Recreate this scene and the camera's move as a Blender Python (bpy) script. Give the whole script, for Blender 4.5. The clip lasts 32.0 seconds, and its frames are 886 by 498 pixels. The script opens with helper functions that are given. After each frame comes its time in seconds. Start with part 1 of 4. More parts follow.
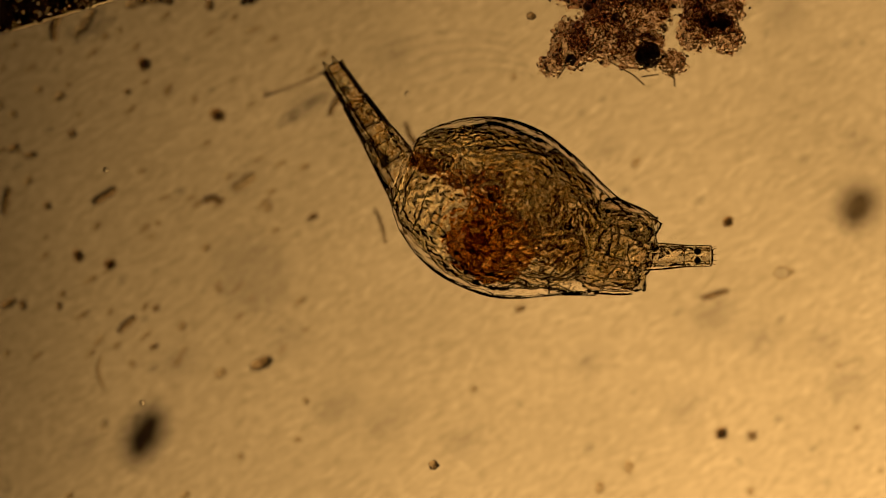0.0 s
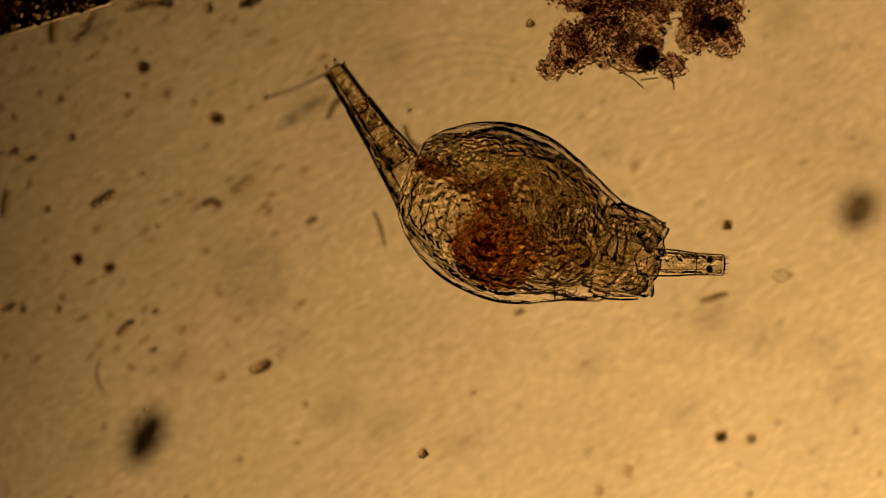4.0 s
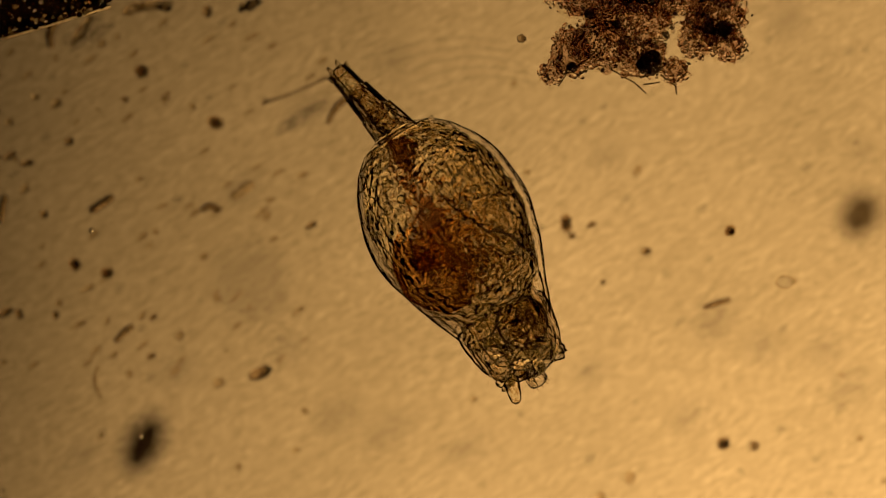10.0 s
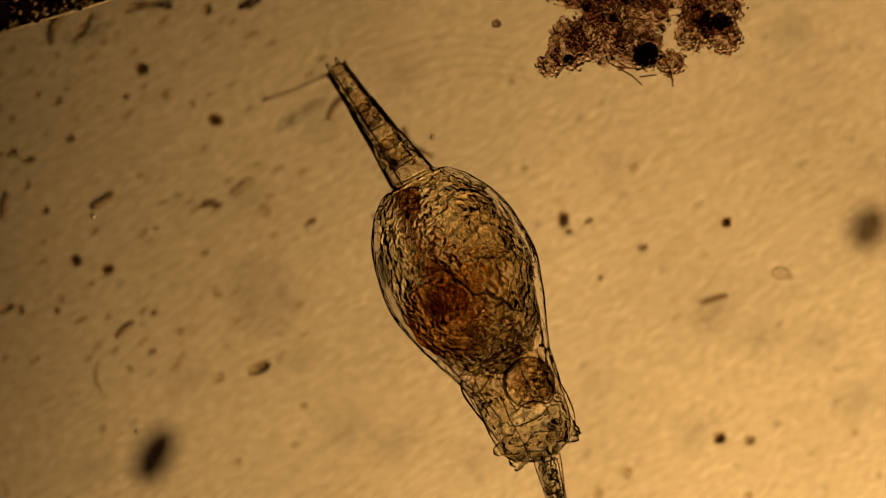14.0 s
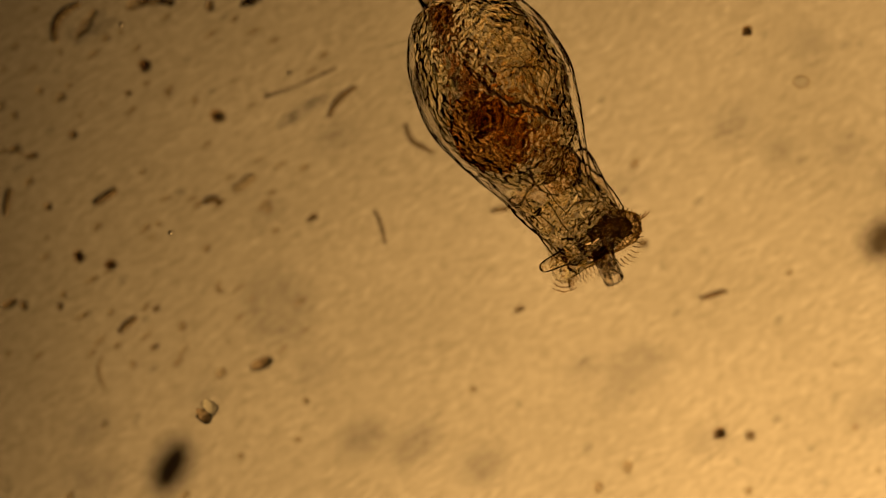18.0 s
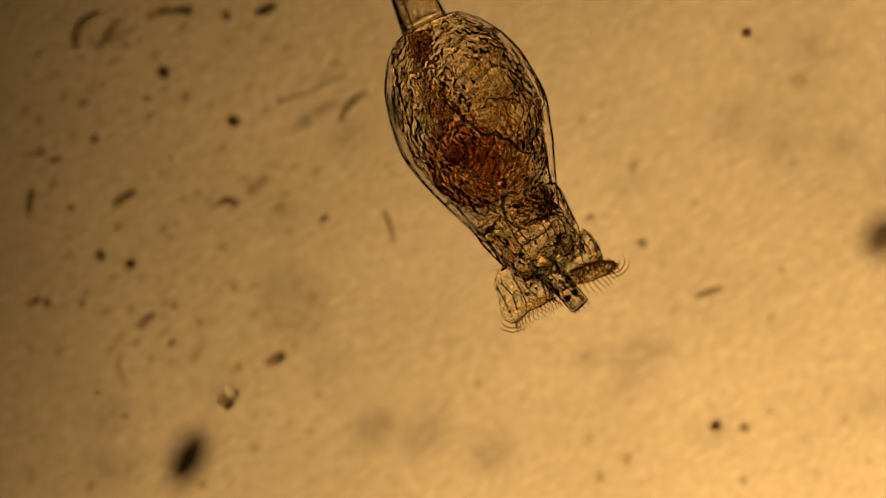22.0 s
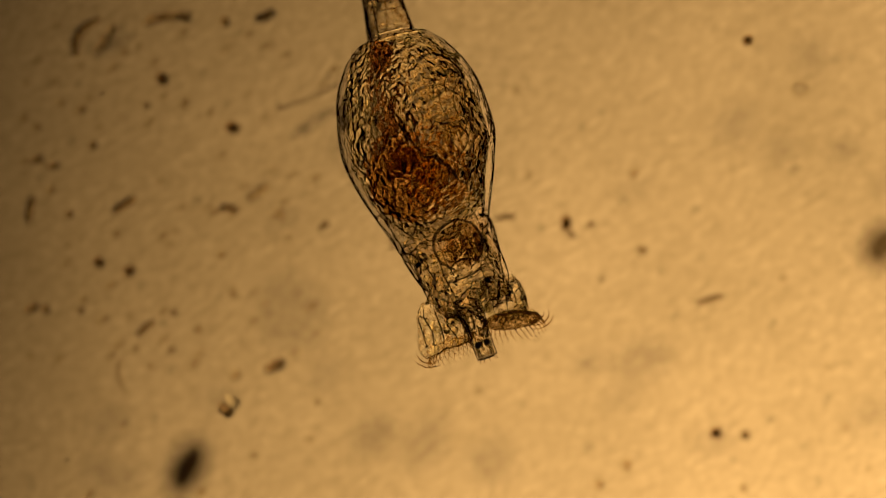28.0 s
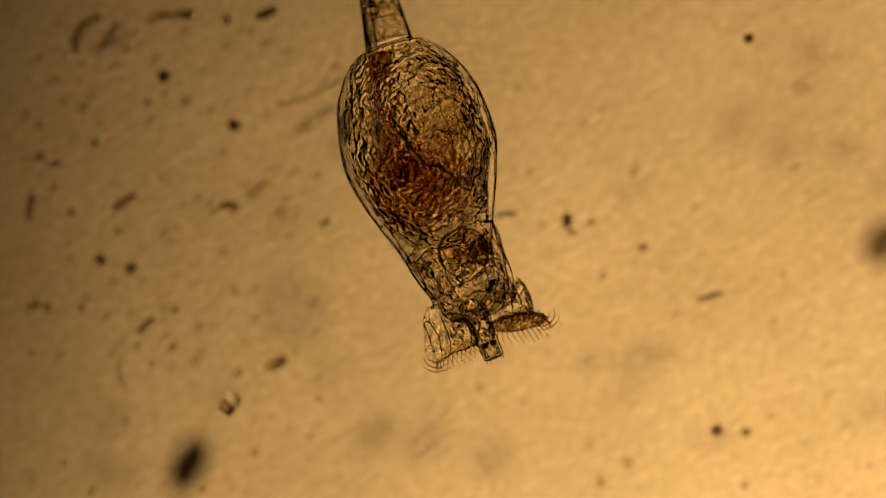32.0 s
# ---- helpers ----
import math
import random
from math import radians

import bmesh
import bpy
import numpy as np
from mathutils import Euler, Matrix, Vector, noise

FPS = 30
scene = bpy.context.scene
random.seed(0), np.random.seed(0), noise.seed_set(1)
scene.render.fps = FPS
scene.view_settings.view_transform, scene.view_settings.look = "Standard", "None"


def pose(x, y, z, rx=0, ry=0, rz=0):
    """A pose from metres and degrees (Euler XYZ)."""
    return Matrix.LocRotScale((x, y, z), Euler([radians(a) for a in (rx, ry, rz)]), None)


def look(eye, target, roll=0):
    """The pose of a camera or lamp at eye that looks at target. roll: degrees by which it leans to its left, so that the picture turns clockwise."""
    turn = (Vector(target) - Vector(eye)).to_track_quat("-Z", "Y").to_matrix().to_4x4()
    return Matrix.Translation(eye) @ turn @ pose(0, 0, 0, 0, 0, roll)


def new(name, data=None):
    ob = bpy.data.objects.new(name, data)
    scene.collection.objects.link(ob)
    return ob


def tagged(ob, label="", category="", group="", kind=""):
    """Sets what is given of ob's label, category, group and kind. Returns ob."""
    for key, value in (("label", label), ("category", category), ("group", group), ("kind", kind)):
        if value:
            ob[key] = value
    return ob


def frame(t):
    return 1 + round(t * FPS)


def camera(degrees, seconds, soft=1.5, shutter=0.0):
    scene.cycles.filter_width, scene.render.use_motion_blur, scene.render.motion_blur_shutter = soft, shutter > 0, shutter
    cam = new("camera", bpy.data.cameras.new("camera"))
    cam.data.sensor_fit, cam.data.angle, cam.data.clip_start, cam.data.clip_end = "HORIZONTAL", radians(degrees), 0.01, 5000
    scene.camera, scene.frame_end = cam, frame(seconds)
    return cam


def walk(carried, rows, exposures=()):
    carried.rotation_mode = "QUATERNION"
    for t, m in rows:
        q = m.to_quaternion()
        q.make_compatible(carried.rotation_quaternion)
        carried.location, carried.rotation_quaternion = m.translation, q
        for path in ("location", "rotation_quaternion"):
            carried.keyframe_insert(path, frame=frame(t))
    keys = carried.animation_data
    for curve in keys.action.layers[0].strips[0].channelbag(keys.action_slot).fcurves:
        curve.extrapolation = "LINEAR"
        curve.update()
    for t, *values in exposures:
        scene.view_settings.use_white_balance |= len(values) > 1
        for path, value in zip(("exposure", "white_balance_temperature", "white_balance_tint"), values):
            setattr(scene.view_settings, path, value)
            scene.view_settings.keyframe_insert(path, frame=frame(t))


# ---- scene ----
# A drop of pond water under a microscope, enlarged a thousand times: 1 m stands for 1 mm.
# The eye looks straight down through the slide into the lit field lens.
cam = camera(20, 32.0, 1.0)
cam.data.dof.use_dof = True
cam.data.dof.focus_distance = 4.25
cam.data.dof.aperture_fstop = 0.90
walk(cam, [
    (0.0, pose(-0.0006, 0.0009, 4.4466)), (0.5, pose(-0.0004, -0.0004, 4.4449)), (1.0, pose(0.0000, -0.0009, 4.4454)),
    (1.5, pose(0.0002, -0.0011, 4.4490)), (2.0, pose(0.0008, 0.0015, 4.4441)), (2.5, pose(0.0009, 0.0044, 4.4444)),
    (3.0, pose(0.0007, 0.0055, 4.4469)), (3.5, pose(0.0009, 0.0068, 4.4447)), (5.5, pose(0.0009, 0.0066, 4.4445)),
    (6.0, pose(0.0009, 0.0072, 4.4456)), (6.5, pose(0.0011, 0.0087, 4.4457)), (7.0, pose(0.0011, 0.0085, 4.4452)),
    (7.5, pose(0.0013, 0.0087, 4.4441)), (8.0, pose(0.0009, 0.0074, 4.4450)), (8.5, pose(0.0009, 0.0112, 4.4445)),
    (9.0, pose(0.0003, 0.0127, 4.4521)), (9.5, pose(-0.0027, 0.0086, 4.5049)), (10.0, pose(-0.0001, 0.0170, 4.4090)),
    (10.5, pose(-0.0042, 0.0071, 4.5184)), (11.0, pose(-0.0008, 0.0091, 4.4365)), (11.5, pose(0.0012, 0.0131, 4.4373)),
    (12.0, pose(0.0010, 0.0102, 4.4378)), (12.5, pose(0.0009, 0.0091, 4.4346)), (13.0, pose(0.0017, 0.0107, 4.4383)),
    (13.5, pose(0.0016, 0.0066, 4.4419)), (14.0, pose(0.0031, 0.0098, 4.4413)), (14.5, pose(0.0029, 0.0087, 4.4414)),
    (16.5, pose(0.0027, 0.0052, 4.4427)), (17.0, pose(0.0026, 0.0033, 4.4515)), (17.5, pose(0.0034, 0.0031, 4.4479)),
    (18.0, pose(0.0005, 0.0021, 4.4641)), (18.5, pose(0.0022, 0.0042, 4.4612)), (19.0, pose(0.0049, 0.0073, 4.4514)),
    (19.5, pose(0.0052, 0.0088, 4.4547)), (20.0, pose(0.0045, 0.0066, 4.4521)), (20.5, pose(-0.0066, 0.0009, 4.5741)),
    (21.0, pose(-0.0129, -0.0032, 4.6600)), (21.5, pose(-0.0128, -0.0021, 4.6607)), (22.0, pose(-0.0121, 0.0007, 4.6560)),
    (22.5, pose(-0.0127, 0.0011, 4.6580)), (23.0, pose(-0.0127, 0.0025, 4.6579)), (23.5, pose(-0.0128, 0.0032, 4.6481)),
    (24.0, pose(-0.0123, 0.0036, 4.6505)), (24.5, pose(-0.0131, 0.0041, 4.6517)), (25.0, pose(-0.0126, 0.0068, 4.6482)),
    (25.5, pose(-0.0135, 0.0077, 4.6483)), (27.5, pose(-0.0107, 0.0127, 4.6442)), (28.0, pose(-0.0120, 0.0146, 4.6456)),
    (28.5, pose(-0.0132, 0.0130, 4.6435)), (29.0, pose(-0.0141, 0.0132, 4.6427)), (29.5, pose(-0.0159, 0.0116, 4.6447)),
    (30.0, pose(-0.0127, 0.0157, 4.6463)), (30.5, pose(-0.0125, 0.0130, 4.6453)), (31.0, pose(-0.0128, 0.0112, 4.6477)),
    (31.5, pose(-0.0132, 0.0112, 4.6448)), (32.0, pose(-0.0135, 0.0091, 4.6479)),
], [(0, 0.0), (19.5, 0.0), (21, 0.14), (32, 0.14)])

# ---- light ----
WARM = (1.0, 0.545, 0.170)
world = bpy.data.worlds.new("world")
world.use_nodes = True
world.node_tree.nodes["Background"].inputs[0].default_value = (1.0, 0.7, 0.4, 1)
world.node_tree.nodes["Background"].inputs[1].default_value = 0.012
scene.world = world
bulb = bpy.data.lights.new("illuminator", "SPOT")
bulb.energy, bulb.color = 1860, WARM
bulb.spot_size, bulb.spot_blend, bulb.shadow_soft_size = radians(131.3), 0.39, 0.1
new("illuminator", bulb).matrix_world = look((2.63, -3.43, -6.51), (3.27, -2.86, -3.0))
scene.cycles.transparent_max_bounces = 64
scene.cycles.transmission_bounces = 64
scene.cycles.max_bounces = 96


# ---- materials ----
def shader(name):
    m = bpy.data.materials.new(name)
    m.use_nodes = True
    m.node_tree.nodes.clear()
    nodes, links = m.node_tree.nodes, m.node_tree.links

    def node(kind, **values):
        n = nodes.new(kind)
        for key, value in values.items():
            slot = n.inputs[key.replace("_", " ")]
            if isinstance(value, bpy.types.NodeSocket):
                links.new(value, slot)
            else:
                slot.default_value = value
        return n
    return m, node, links


def grain(node, links, scale, low, high, detail=4.0, rough=0.6, stretch=(1, 1, 1), turn=0.0):
    """Noise between low and high, in the thing's own metres."""
    place = node("ShaderNodeTexCoord")
    spun = node("ShaderNodeMapping", Vector=place.outputs["Object"], Rotation=(0, 0, turn))
    lay = node("ShaderNodeMapping", Vector=spun.outputs[0], Scale=stretch)
    n = node("ShaderNodeTexNoise", Vector=lay.outputs[0], Scale=scale, Detail=detail, Roughness=rough)
    r = node("ShaderNodeMapRange", Value=n.outputs[0], From_Min=0.3, From_Max=0.7, To_Min=low, To_Max=high)
    return r.outputs[0]


def tint(node, links, fac, a, b):
    n = node("ShaderNodeValToRGB", Fac=fac)
    n.color_ramp.elements[0].color = (*a, 1)
    n.color_ramp.elements[1].color = (*b, 1)
    return n.outputs[0]


def finish(m, node, links, surface):
    out = node("ShaderNodeOutputMaterial", Surface=surface)
    return m


def wrinkles(node, links, where, scale, width, detail=1.5):
    """0 on thin wandering lines, 1 between them; and the field that they follow."""
    n = node("ShaderNodeTexNoise", Vector=where, Scale=scale, Detail=detail, Roughness=0.6, Distortion=0.6)
    off = node("ShaderNodeMath", Value=n.outputs[0])
    off.operation = "SUBTRACT"
    off.inputs[1].default_value = 0.5
    near = node("ShaderNodeMath", Value=off.outputs[0])
    near.operation = "ABSOLUTE"
    line = node("ShaderNodeMapRange", Value=near.outputs[0], From_Min=width * 0.25, From_Max=width)
    return line.outputs[0], n.outputs[0]


def times(node, links, a, b):
    n = node("ShaderNodeMath", Value=a)
    n.operation = "MULTIPLY"
    if isinstance(b, float):
        n.inputs[1].default_value = b
    else:
        links.new(b, n.inputs[1])
    return n.outputs[0]


def living(name, dark, light, scale, bent=1.0, ior=1.2, bump=0.5, lines=0.05, patchy=0.4, fleck=0.0, fine_share=0.5, relief_scale=0.0):
    """Stained see-through tissue: wrinkled, grainy, soaking up light in the creases and bending it a little."""
    m, node, links = shader(name)
    place = node("ShaderNodeTexCoord")
    coarse, field = wrinkles(node, links, place.outputs["Object"], scale, lines)
    fine, field_2 = wrinkles(node, links, place.outputs["Object"], scale * 2.3, lines * 1.3)
    patch = grain(node, links, scale * 0.35, 1.0 - patchy, 1.0, 3.0, 0.6)
    both = times(node, links, times(node, links, coarse, fine), patch)
    if fleck:
        dots = node("ShaderNodeTexNoise", Vector=place.outputs["Object"], Scale=scale * 2.6, Detail=2.0, Roughness=0.7)
        spots = node("ShaderNodeMapRange", Value=dots.outputs[0], From_Min=0.36, From_Max=0.48, To_Min=1.0 - fleck, To_Max=1.0)
        both = times(node, links, both, spots.outputs[0])
    colour = tint(node, links, both, dark, light)
    height = node("ShaderNodeMath", Value=field)
    if relief_scale:
        cells = node("ShaderNodeTexNoise", Vector=place.outputs["Object"], Scale=relief_scale, Detail=0.0, Distortion=0.7)
        links.new(cells.outputs[0], height.inputs[0])
    links.new(times(node, links, field_2, fine_share), height.inputs[1])
    relief = node("ShaderNodeBump", Strength=bump, Distance=0.03, Height=height.outputs[0])
    clear = node("ShaderNodeBsdfTransparent", Color=colour)
    glass = node("ShaderNodeBsdfGlass" if relief_scale else "ShaderNodeBsdfRefraction", Color=colour, Roughness=0.01, IOR=ior, Normal=relief.outputs[0])
    if bent == 0:
        return finish(m, node, links, clear.outputs[0])
    if bent == 1:
        return finish(m, node, links, glass.outputs[0])
    mixed = node("ShaderNodeMixShader", Fac=bent)
    links.new(clear.outputs[0], mixed.inputs[1])
    links.new(glass.outputs[0], mixed.inputs[2])
    return finish(m, node, links, mixed.outputs[0])


def solid(name, colour, clear=0.0, scale=60.0, rough=0.6, veil=(1.0, 0.93, 0.82)):
    """Opaque matter with a mottled surface; clear lets some light straight through."""
    m, node, links = shader(name)
    fine = grain(node, links, scale, 0.0, 1.0, 4.0)
    shade = tint(node, links, fine, tuple(c * 0.5 for c in colour), tuple(min(1, c * 1.5) for c in colour))
    relief = node("ShaderNodeBump", Strength=0.4, Distance=0.004, Height=fine)
    soft = node("ShaderNodeBsdfPrincipled", Base_Color=shade, Roughness=rough, Normal=relief.outputs[0])
    if not clear:
        return finish(m, node, links, soft.outputs[0])
    through_it = node("ShaderNodeBsdfTransparent", Color=(*veil, 1))
    part_clear = node("ShaderNodeMixShader", Fac=clear)
    links.new(soft.outputs[0], part_clear.inputs[1])
    links.new(through_it.outputs[0], part_clear.inputs[2])
    return finish(m, node, links, part_clear.outputs[0])


def slide_glass():
    m, node, links = shader("slide_glass")
    streak = grain(node, links, 14.0, 0.0, 1.0, 7.0, 0.72, (1.0, 3.0, 1.0), radians(-33))
    speck = grain(node, links, 46.0, 0.0, 1.0, 4.0, 0.6, (1.0, 2.2, 1.0), radians(-33))
    both = node("ShaderNodeMath", Value=streak)
    both.operation = "MULTIPLY_ADD"
    both.inputs[1].default_value = 0.36
    half = node("ShaderNodeMath", Value=speck)
    half.operation = "MULTIPLY"
    half.inputs[1].default_value = 0.64
    links.new(half.outputs[0], both.inputs[2])
    colour = tint(node, links, both.outputs[0], (0.72, 0.705, 0.665), (1.0, 1.0, 1.0))
    clear = node("ShaderNodeBsdfTransparent", Color=colour)
    gloss = node("ShaderNodeBsdfGlossy", Color=(1, 1, 1, 1), Roughness=0.02)
    mixed = node("ShaderNodeMixShader", Fac=0.02)
    links.new(clear.outputs[0], mixed.inputs[1])
    links.new(gloss.outputs[0], mixed.inputs[2])
    return finish(m, node, links, mixed.outputs[0])


def frosted():
    m, node, links = shader("frosted_glass")
    shade = tint(node, links, grain(node, links, 1.6, 0.0, 1.0, 3.0), (0.80, 0.80, 0.79), (0.9, 0.9, 0.9))
    lit = node("ShaderNodeBsdfTranslucent", Color=shade)
    return finish(m, node, links, lit.outputs[0])


def beads_glass(name, colour, ior, shiny=False):
    m, node, links = shader(name)
    shade = tint(node, links, grain(node, links, 40.0, 0, 1), tuple(c * 0.95 for c in colour), colour)
    glass = node("ShaderNodeBsdfGlass" if shiny else "ShaderNodeBsdfRefraction", Color=shade, Roughness=0.0, IOR=ior)
    return finish(m, node, links, glass.outputs[0])


def leaf_tissue():
    """Nearly black leaf flesh pierced by many small clear cells."""
    m, node, links = shader("leaf_tissue")
    place = node("ShaderNodeTexCoord")
    cells = node("ShaderNodeTexVoronoi", Vector=place.outputs["Object"], Scale=85.0)
    hole = node("ShaderNodeMapRange", Value=cells.outputs["Distance"], From_Min=0.28, From_Max=0.40, To_Min=1.0, To_Max=0.0)
    some = grain(node, links, 30.0, 0.25, 1.3, 3.0)
    colour = tint(node, links, times(node, links, hole.outputs[0], some), (0.03, 0.018, 0.010), (1.0, 0.88, 0.58))
    return finish(m, node, links, node("ShaderNodeBsdfTransparent", Color=colour).outputs[0])


SLIDE, FROST = slide_glass(), frosted()
CUTICLE = living("cuticle", (0.75, 0.63, 0.45), (1.0, 1.0, 1.0), 34, 1, 1.45, 0.03, 0.006, 0.0)
NECK = living("neck_skin", (0.75, 0.63, 0.45), (1.0, 1.0, 1.0), 44, 1, 1.16, 0.05, 0.010, 0.01)
WHEEL = living("wheel_skin", (0.54, 0.37, 0.18), (1.0, 0.99, 0.92), 66, 1, 1.22, 0.66, 0.020, 0.0, 0.0, 0.0, 80)
FOOT = living("foot_skin", (0.70, 0.56, 0.36), (1.0, 1.0, 0.98), 40, 1, 1.28, 0.12, 0.016, 0.02)
TISSUE = living("body_tissue", (0.50, 0.33, 0.15), (1.0, 1.0, 0.88), 68, 1, 1.38, 0.80, 0.017, 0.0, 0.0, 0.0, 82)
FLESH = living("pale_flesh", (0.80, 0.64, 0.40), (1.0, 1.0, 0.92), 66, 1, 1.40, 0.85, 0.014, 0.0, 0.0, 0.0, 78)
WALL = living("inner_skin", (0.75, 0.63, 0.45), (1.0, 1.0, 1.0), 34, 1, 1.48, 0.03, 0.006, 0.0)
STOMACH = living("stomach_wall", (0.24, 0.105, 0.030), (0.95, 0.64, 0.28), 80, 0, 1.15, 0.6, 0.035, 0.18, 0.75)
GUT = living("gut_wall", (0.07, 0.025, 0.010), (0.62, 0.34, 0.16), 75, 0, 1.15, 0.6, 0.04, 0.30, 0.6)
YOLK = living("yolk_tissue", (0.52, 0.33, 0.15), (1.0, 0.98, 0.84), 42, 0, 1.15, 0.6, 0.022, 0.26, 0.36)
MASTAX = living("jaw_muscle", (0.34, 0.20, 0.085), (1.0, 0.97, 0.82), 75, 0, 1.15, 0.6, 0.04, 0.15, 0.4)
LINING = beads_glass("smooth_lining", (1.0, 1.0, 1.0), 1.25)
OIL = beads_glass("oil_drop", (1.0, 1.0, 0.96), 1.22, True)
BEAD = beads_glass("golden_grain", (1.0, 0.99, 0.90), 1.24, True)
FOLD = solid("fold_line", (0.14, 0.08, 0.03), 0.40, 80)
EDGE = solid("dark_edge", (0.06, 0.035, 0.015), 0.12, 80)
EYE = solid("eye_pigment", (0.02, 0.008, 0.006), 0.0, 90)
BAR = living("wheel_disc", (0.28, 0.19, 0.09), (1.0, 0.95, 0.79), 75, 0, 1.2, 0.6, 0.05, 0.25, 0.4)
CILIUM = living("cilium", (0.55, 0.42, 0.25), (0.92, 0.84, 0.66), 30, 0.4, 1.3, 0.1)
GRIT = living("brown_grit", (0.24, 0.17, 0.11), (0.66, 0.56, 0.44), 70, 1, 1.35, 0.06, 0.06, 0.3, 0.4)
HAZE = living("grit_edge", (0.62, 0.52, 0.38), (0.96, 0.92, 0.85), 60, 1, 1.14, 0.06, 0.05, 0.2, 0.3)
PALE = living("pale_debris", (0.44, 0.37, 0.28), (0.86, 0.81, 0.72), 60, 1, 1.32, 0.06, 0.05, 0.3, 0.4)
FAINT = living("faint_debris", (0.72, 0.66, 0.56), (0.97, 0.95, 0.91), 60, 1, 1.08, 0.05, 0.04, 0.2, 0.3)
SOOT = solid("dark_dust", (0.05, 0.03, 0.015), 0.05, 30)
DUSK = solid("brown_dust", (0.05, 0.03, 0.015), 0.14, 30)
DRAB = solid("drab_dust", (0.06, 0.04, 0.02), 0.40, 30)
SMEAR = solid("thin_smear", (0.16, 0.12, 0.08), 0.93, 12, veil=(0.97, 0.97, 0.97))
VEIL = solid("thick_smear", (0.16, 0.12, 0.08), 0.91, 12, veil=(0.97, 0.97, 0.97))
SWIM = beads_glass("swimmer_skin", (1.0, 0.98, 0.9), 1.42)
AIR = beads_glass("air", (1.0, 1.0, 1.0), 0.75)
CLOT = living("clot_jelly", (0.26, 0.11, 0.075), (0.95, 0.84, 0.76), 60, 0, 1.45, 0.75, 0.030, 0.45, 0.0)
CLOTBEAD = beads_glass("clot_grain", (1.0, 0.96, 0.92), 1.42)
CLEAR = beads_glass("clear_skin", (1.0, 1.0, 0.99), 1.05)
BELLY = living("pale_tissue", (0.96, 0.94, 0.90), (1.0, 1.0, 0.99), 30, 0)
LEAF = leaf_tissue()
METAL = solid("black_metal", (0.03, 0.03, 0.03), 0.0, 15, 0.5)
PAINT = solid("white_paint", (0.62, 0.60, 0.57), 0.0, 15, 0.5)
GRAINY = (STOMACH, GUT, YOLK, MASTAX, CLOT, LEAF)


# ---- mesh helpers ----
def part(name, bm, material, parent=None, label="", smooth=True, lining=None):
    mesh = bpy.data.meshes.new(name)
    bm.to_mesh(mesh)
    bm.free()
    mesh.materials.append(material)
    if material in GRAINY:
        # the grain lies in the upper skin, the belly side is clear
        mesh.materials.append(BELLY)
        up = Vector((0, 0, 1)) if material in (CLOT, LEAF) else Vector((0, 0.64, 0.77))
        mid = sum(v.co.dot(up) for v in mesh.vertices) / len(mesh.vertices)
        mesh.polygons.foreach_set("material_index", [int(p.center.dot(up) < mid) for p in mesh.polygons])
    if lining:
        # a hollow skin: its inner side is smooth
        mesh.materials.append(lining)
        half = len(mesh.polygons) // 2
        up = Vector((0, 0.64, 0.77))
        mesh.polygons.foreach_set("material_index", [int(p.index >= half or p.normal.dot(up) < -0.45) for p in mesh.polygons])
    if smooth:
        mesh.polygons.foreach_set("use_smooth", [True] * len(mesh.polygons))
    ob = new(name, mesh)
    ob.parent = parent
    if label:
        ob["label"] = label
    return ob


def lathe(profile, flat=1.0, around=40, wobble=0.0, seed=0.0, steps=4, shut=(True, True)):
    """A skin of round rings along x; profile: (x, radius)."""
    xs = [p[0] for p in profile]
    rs = [p[1] for p in profile]
    fine = np.linspace(0, len(xs) - 1, (len(xs) - 1) * steps + 1)
    bm = bmesh.new()
    rings = []
    for k in fine:
        i = min(int(k), len(xs) - 2)
        f = k - i
        p0, p1 = max(i - 1, 0), min(i + 2, len(xs) - 1)
        x = xs[i] * (1 - f) + xs[i + 1] * f
        m0, m1 = (rs[i + 1] - rs[p0]) / 2, (rs[p1] - rs[i]) / 2
        r = (2 * f**3 - 3 * f**2 + 1) * rs[i] + (f**3 - 2 * f**2 + f) * m0 + (3 * f**2 - 2 * f**3) * rs[i + 1] + (f**3 - f**2) * m1
        r = max(r, 0.0005)
        ring = []
        for a in range(around):
            w = 2 * math.pi * a / around
            y, z = math.cos(w), math.sin(w)
            q = r * (1 + wobble * noise.noise((x * 14 + seed, y * 1.6, z * 1.6)))
            ring.append(bm.verts.new((x, y * q, z * q * flat)))
        rings.append(ring)
    for a, b in zip(rings, rings[1:]):
        for i in range(around):
            bm.faces.new((a[i], a[(i + 1) % around], b[(i + 1) % around], b[i]))
    if shut[0]:
        bm.faces.new(rings[0][::-1])
    if shut[1]:
        bm.faces.new(rings[-1])
    bm.normal_update()
    return bm


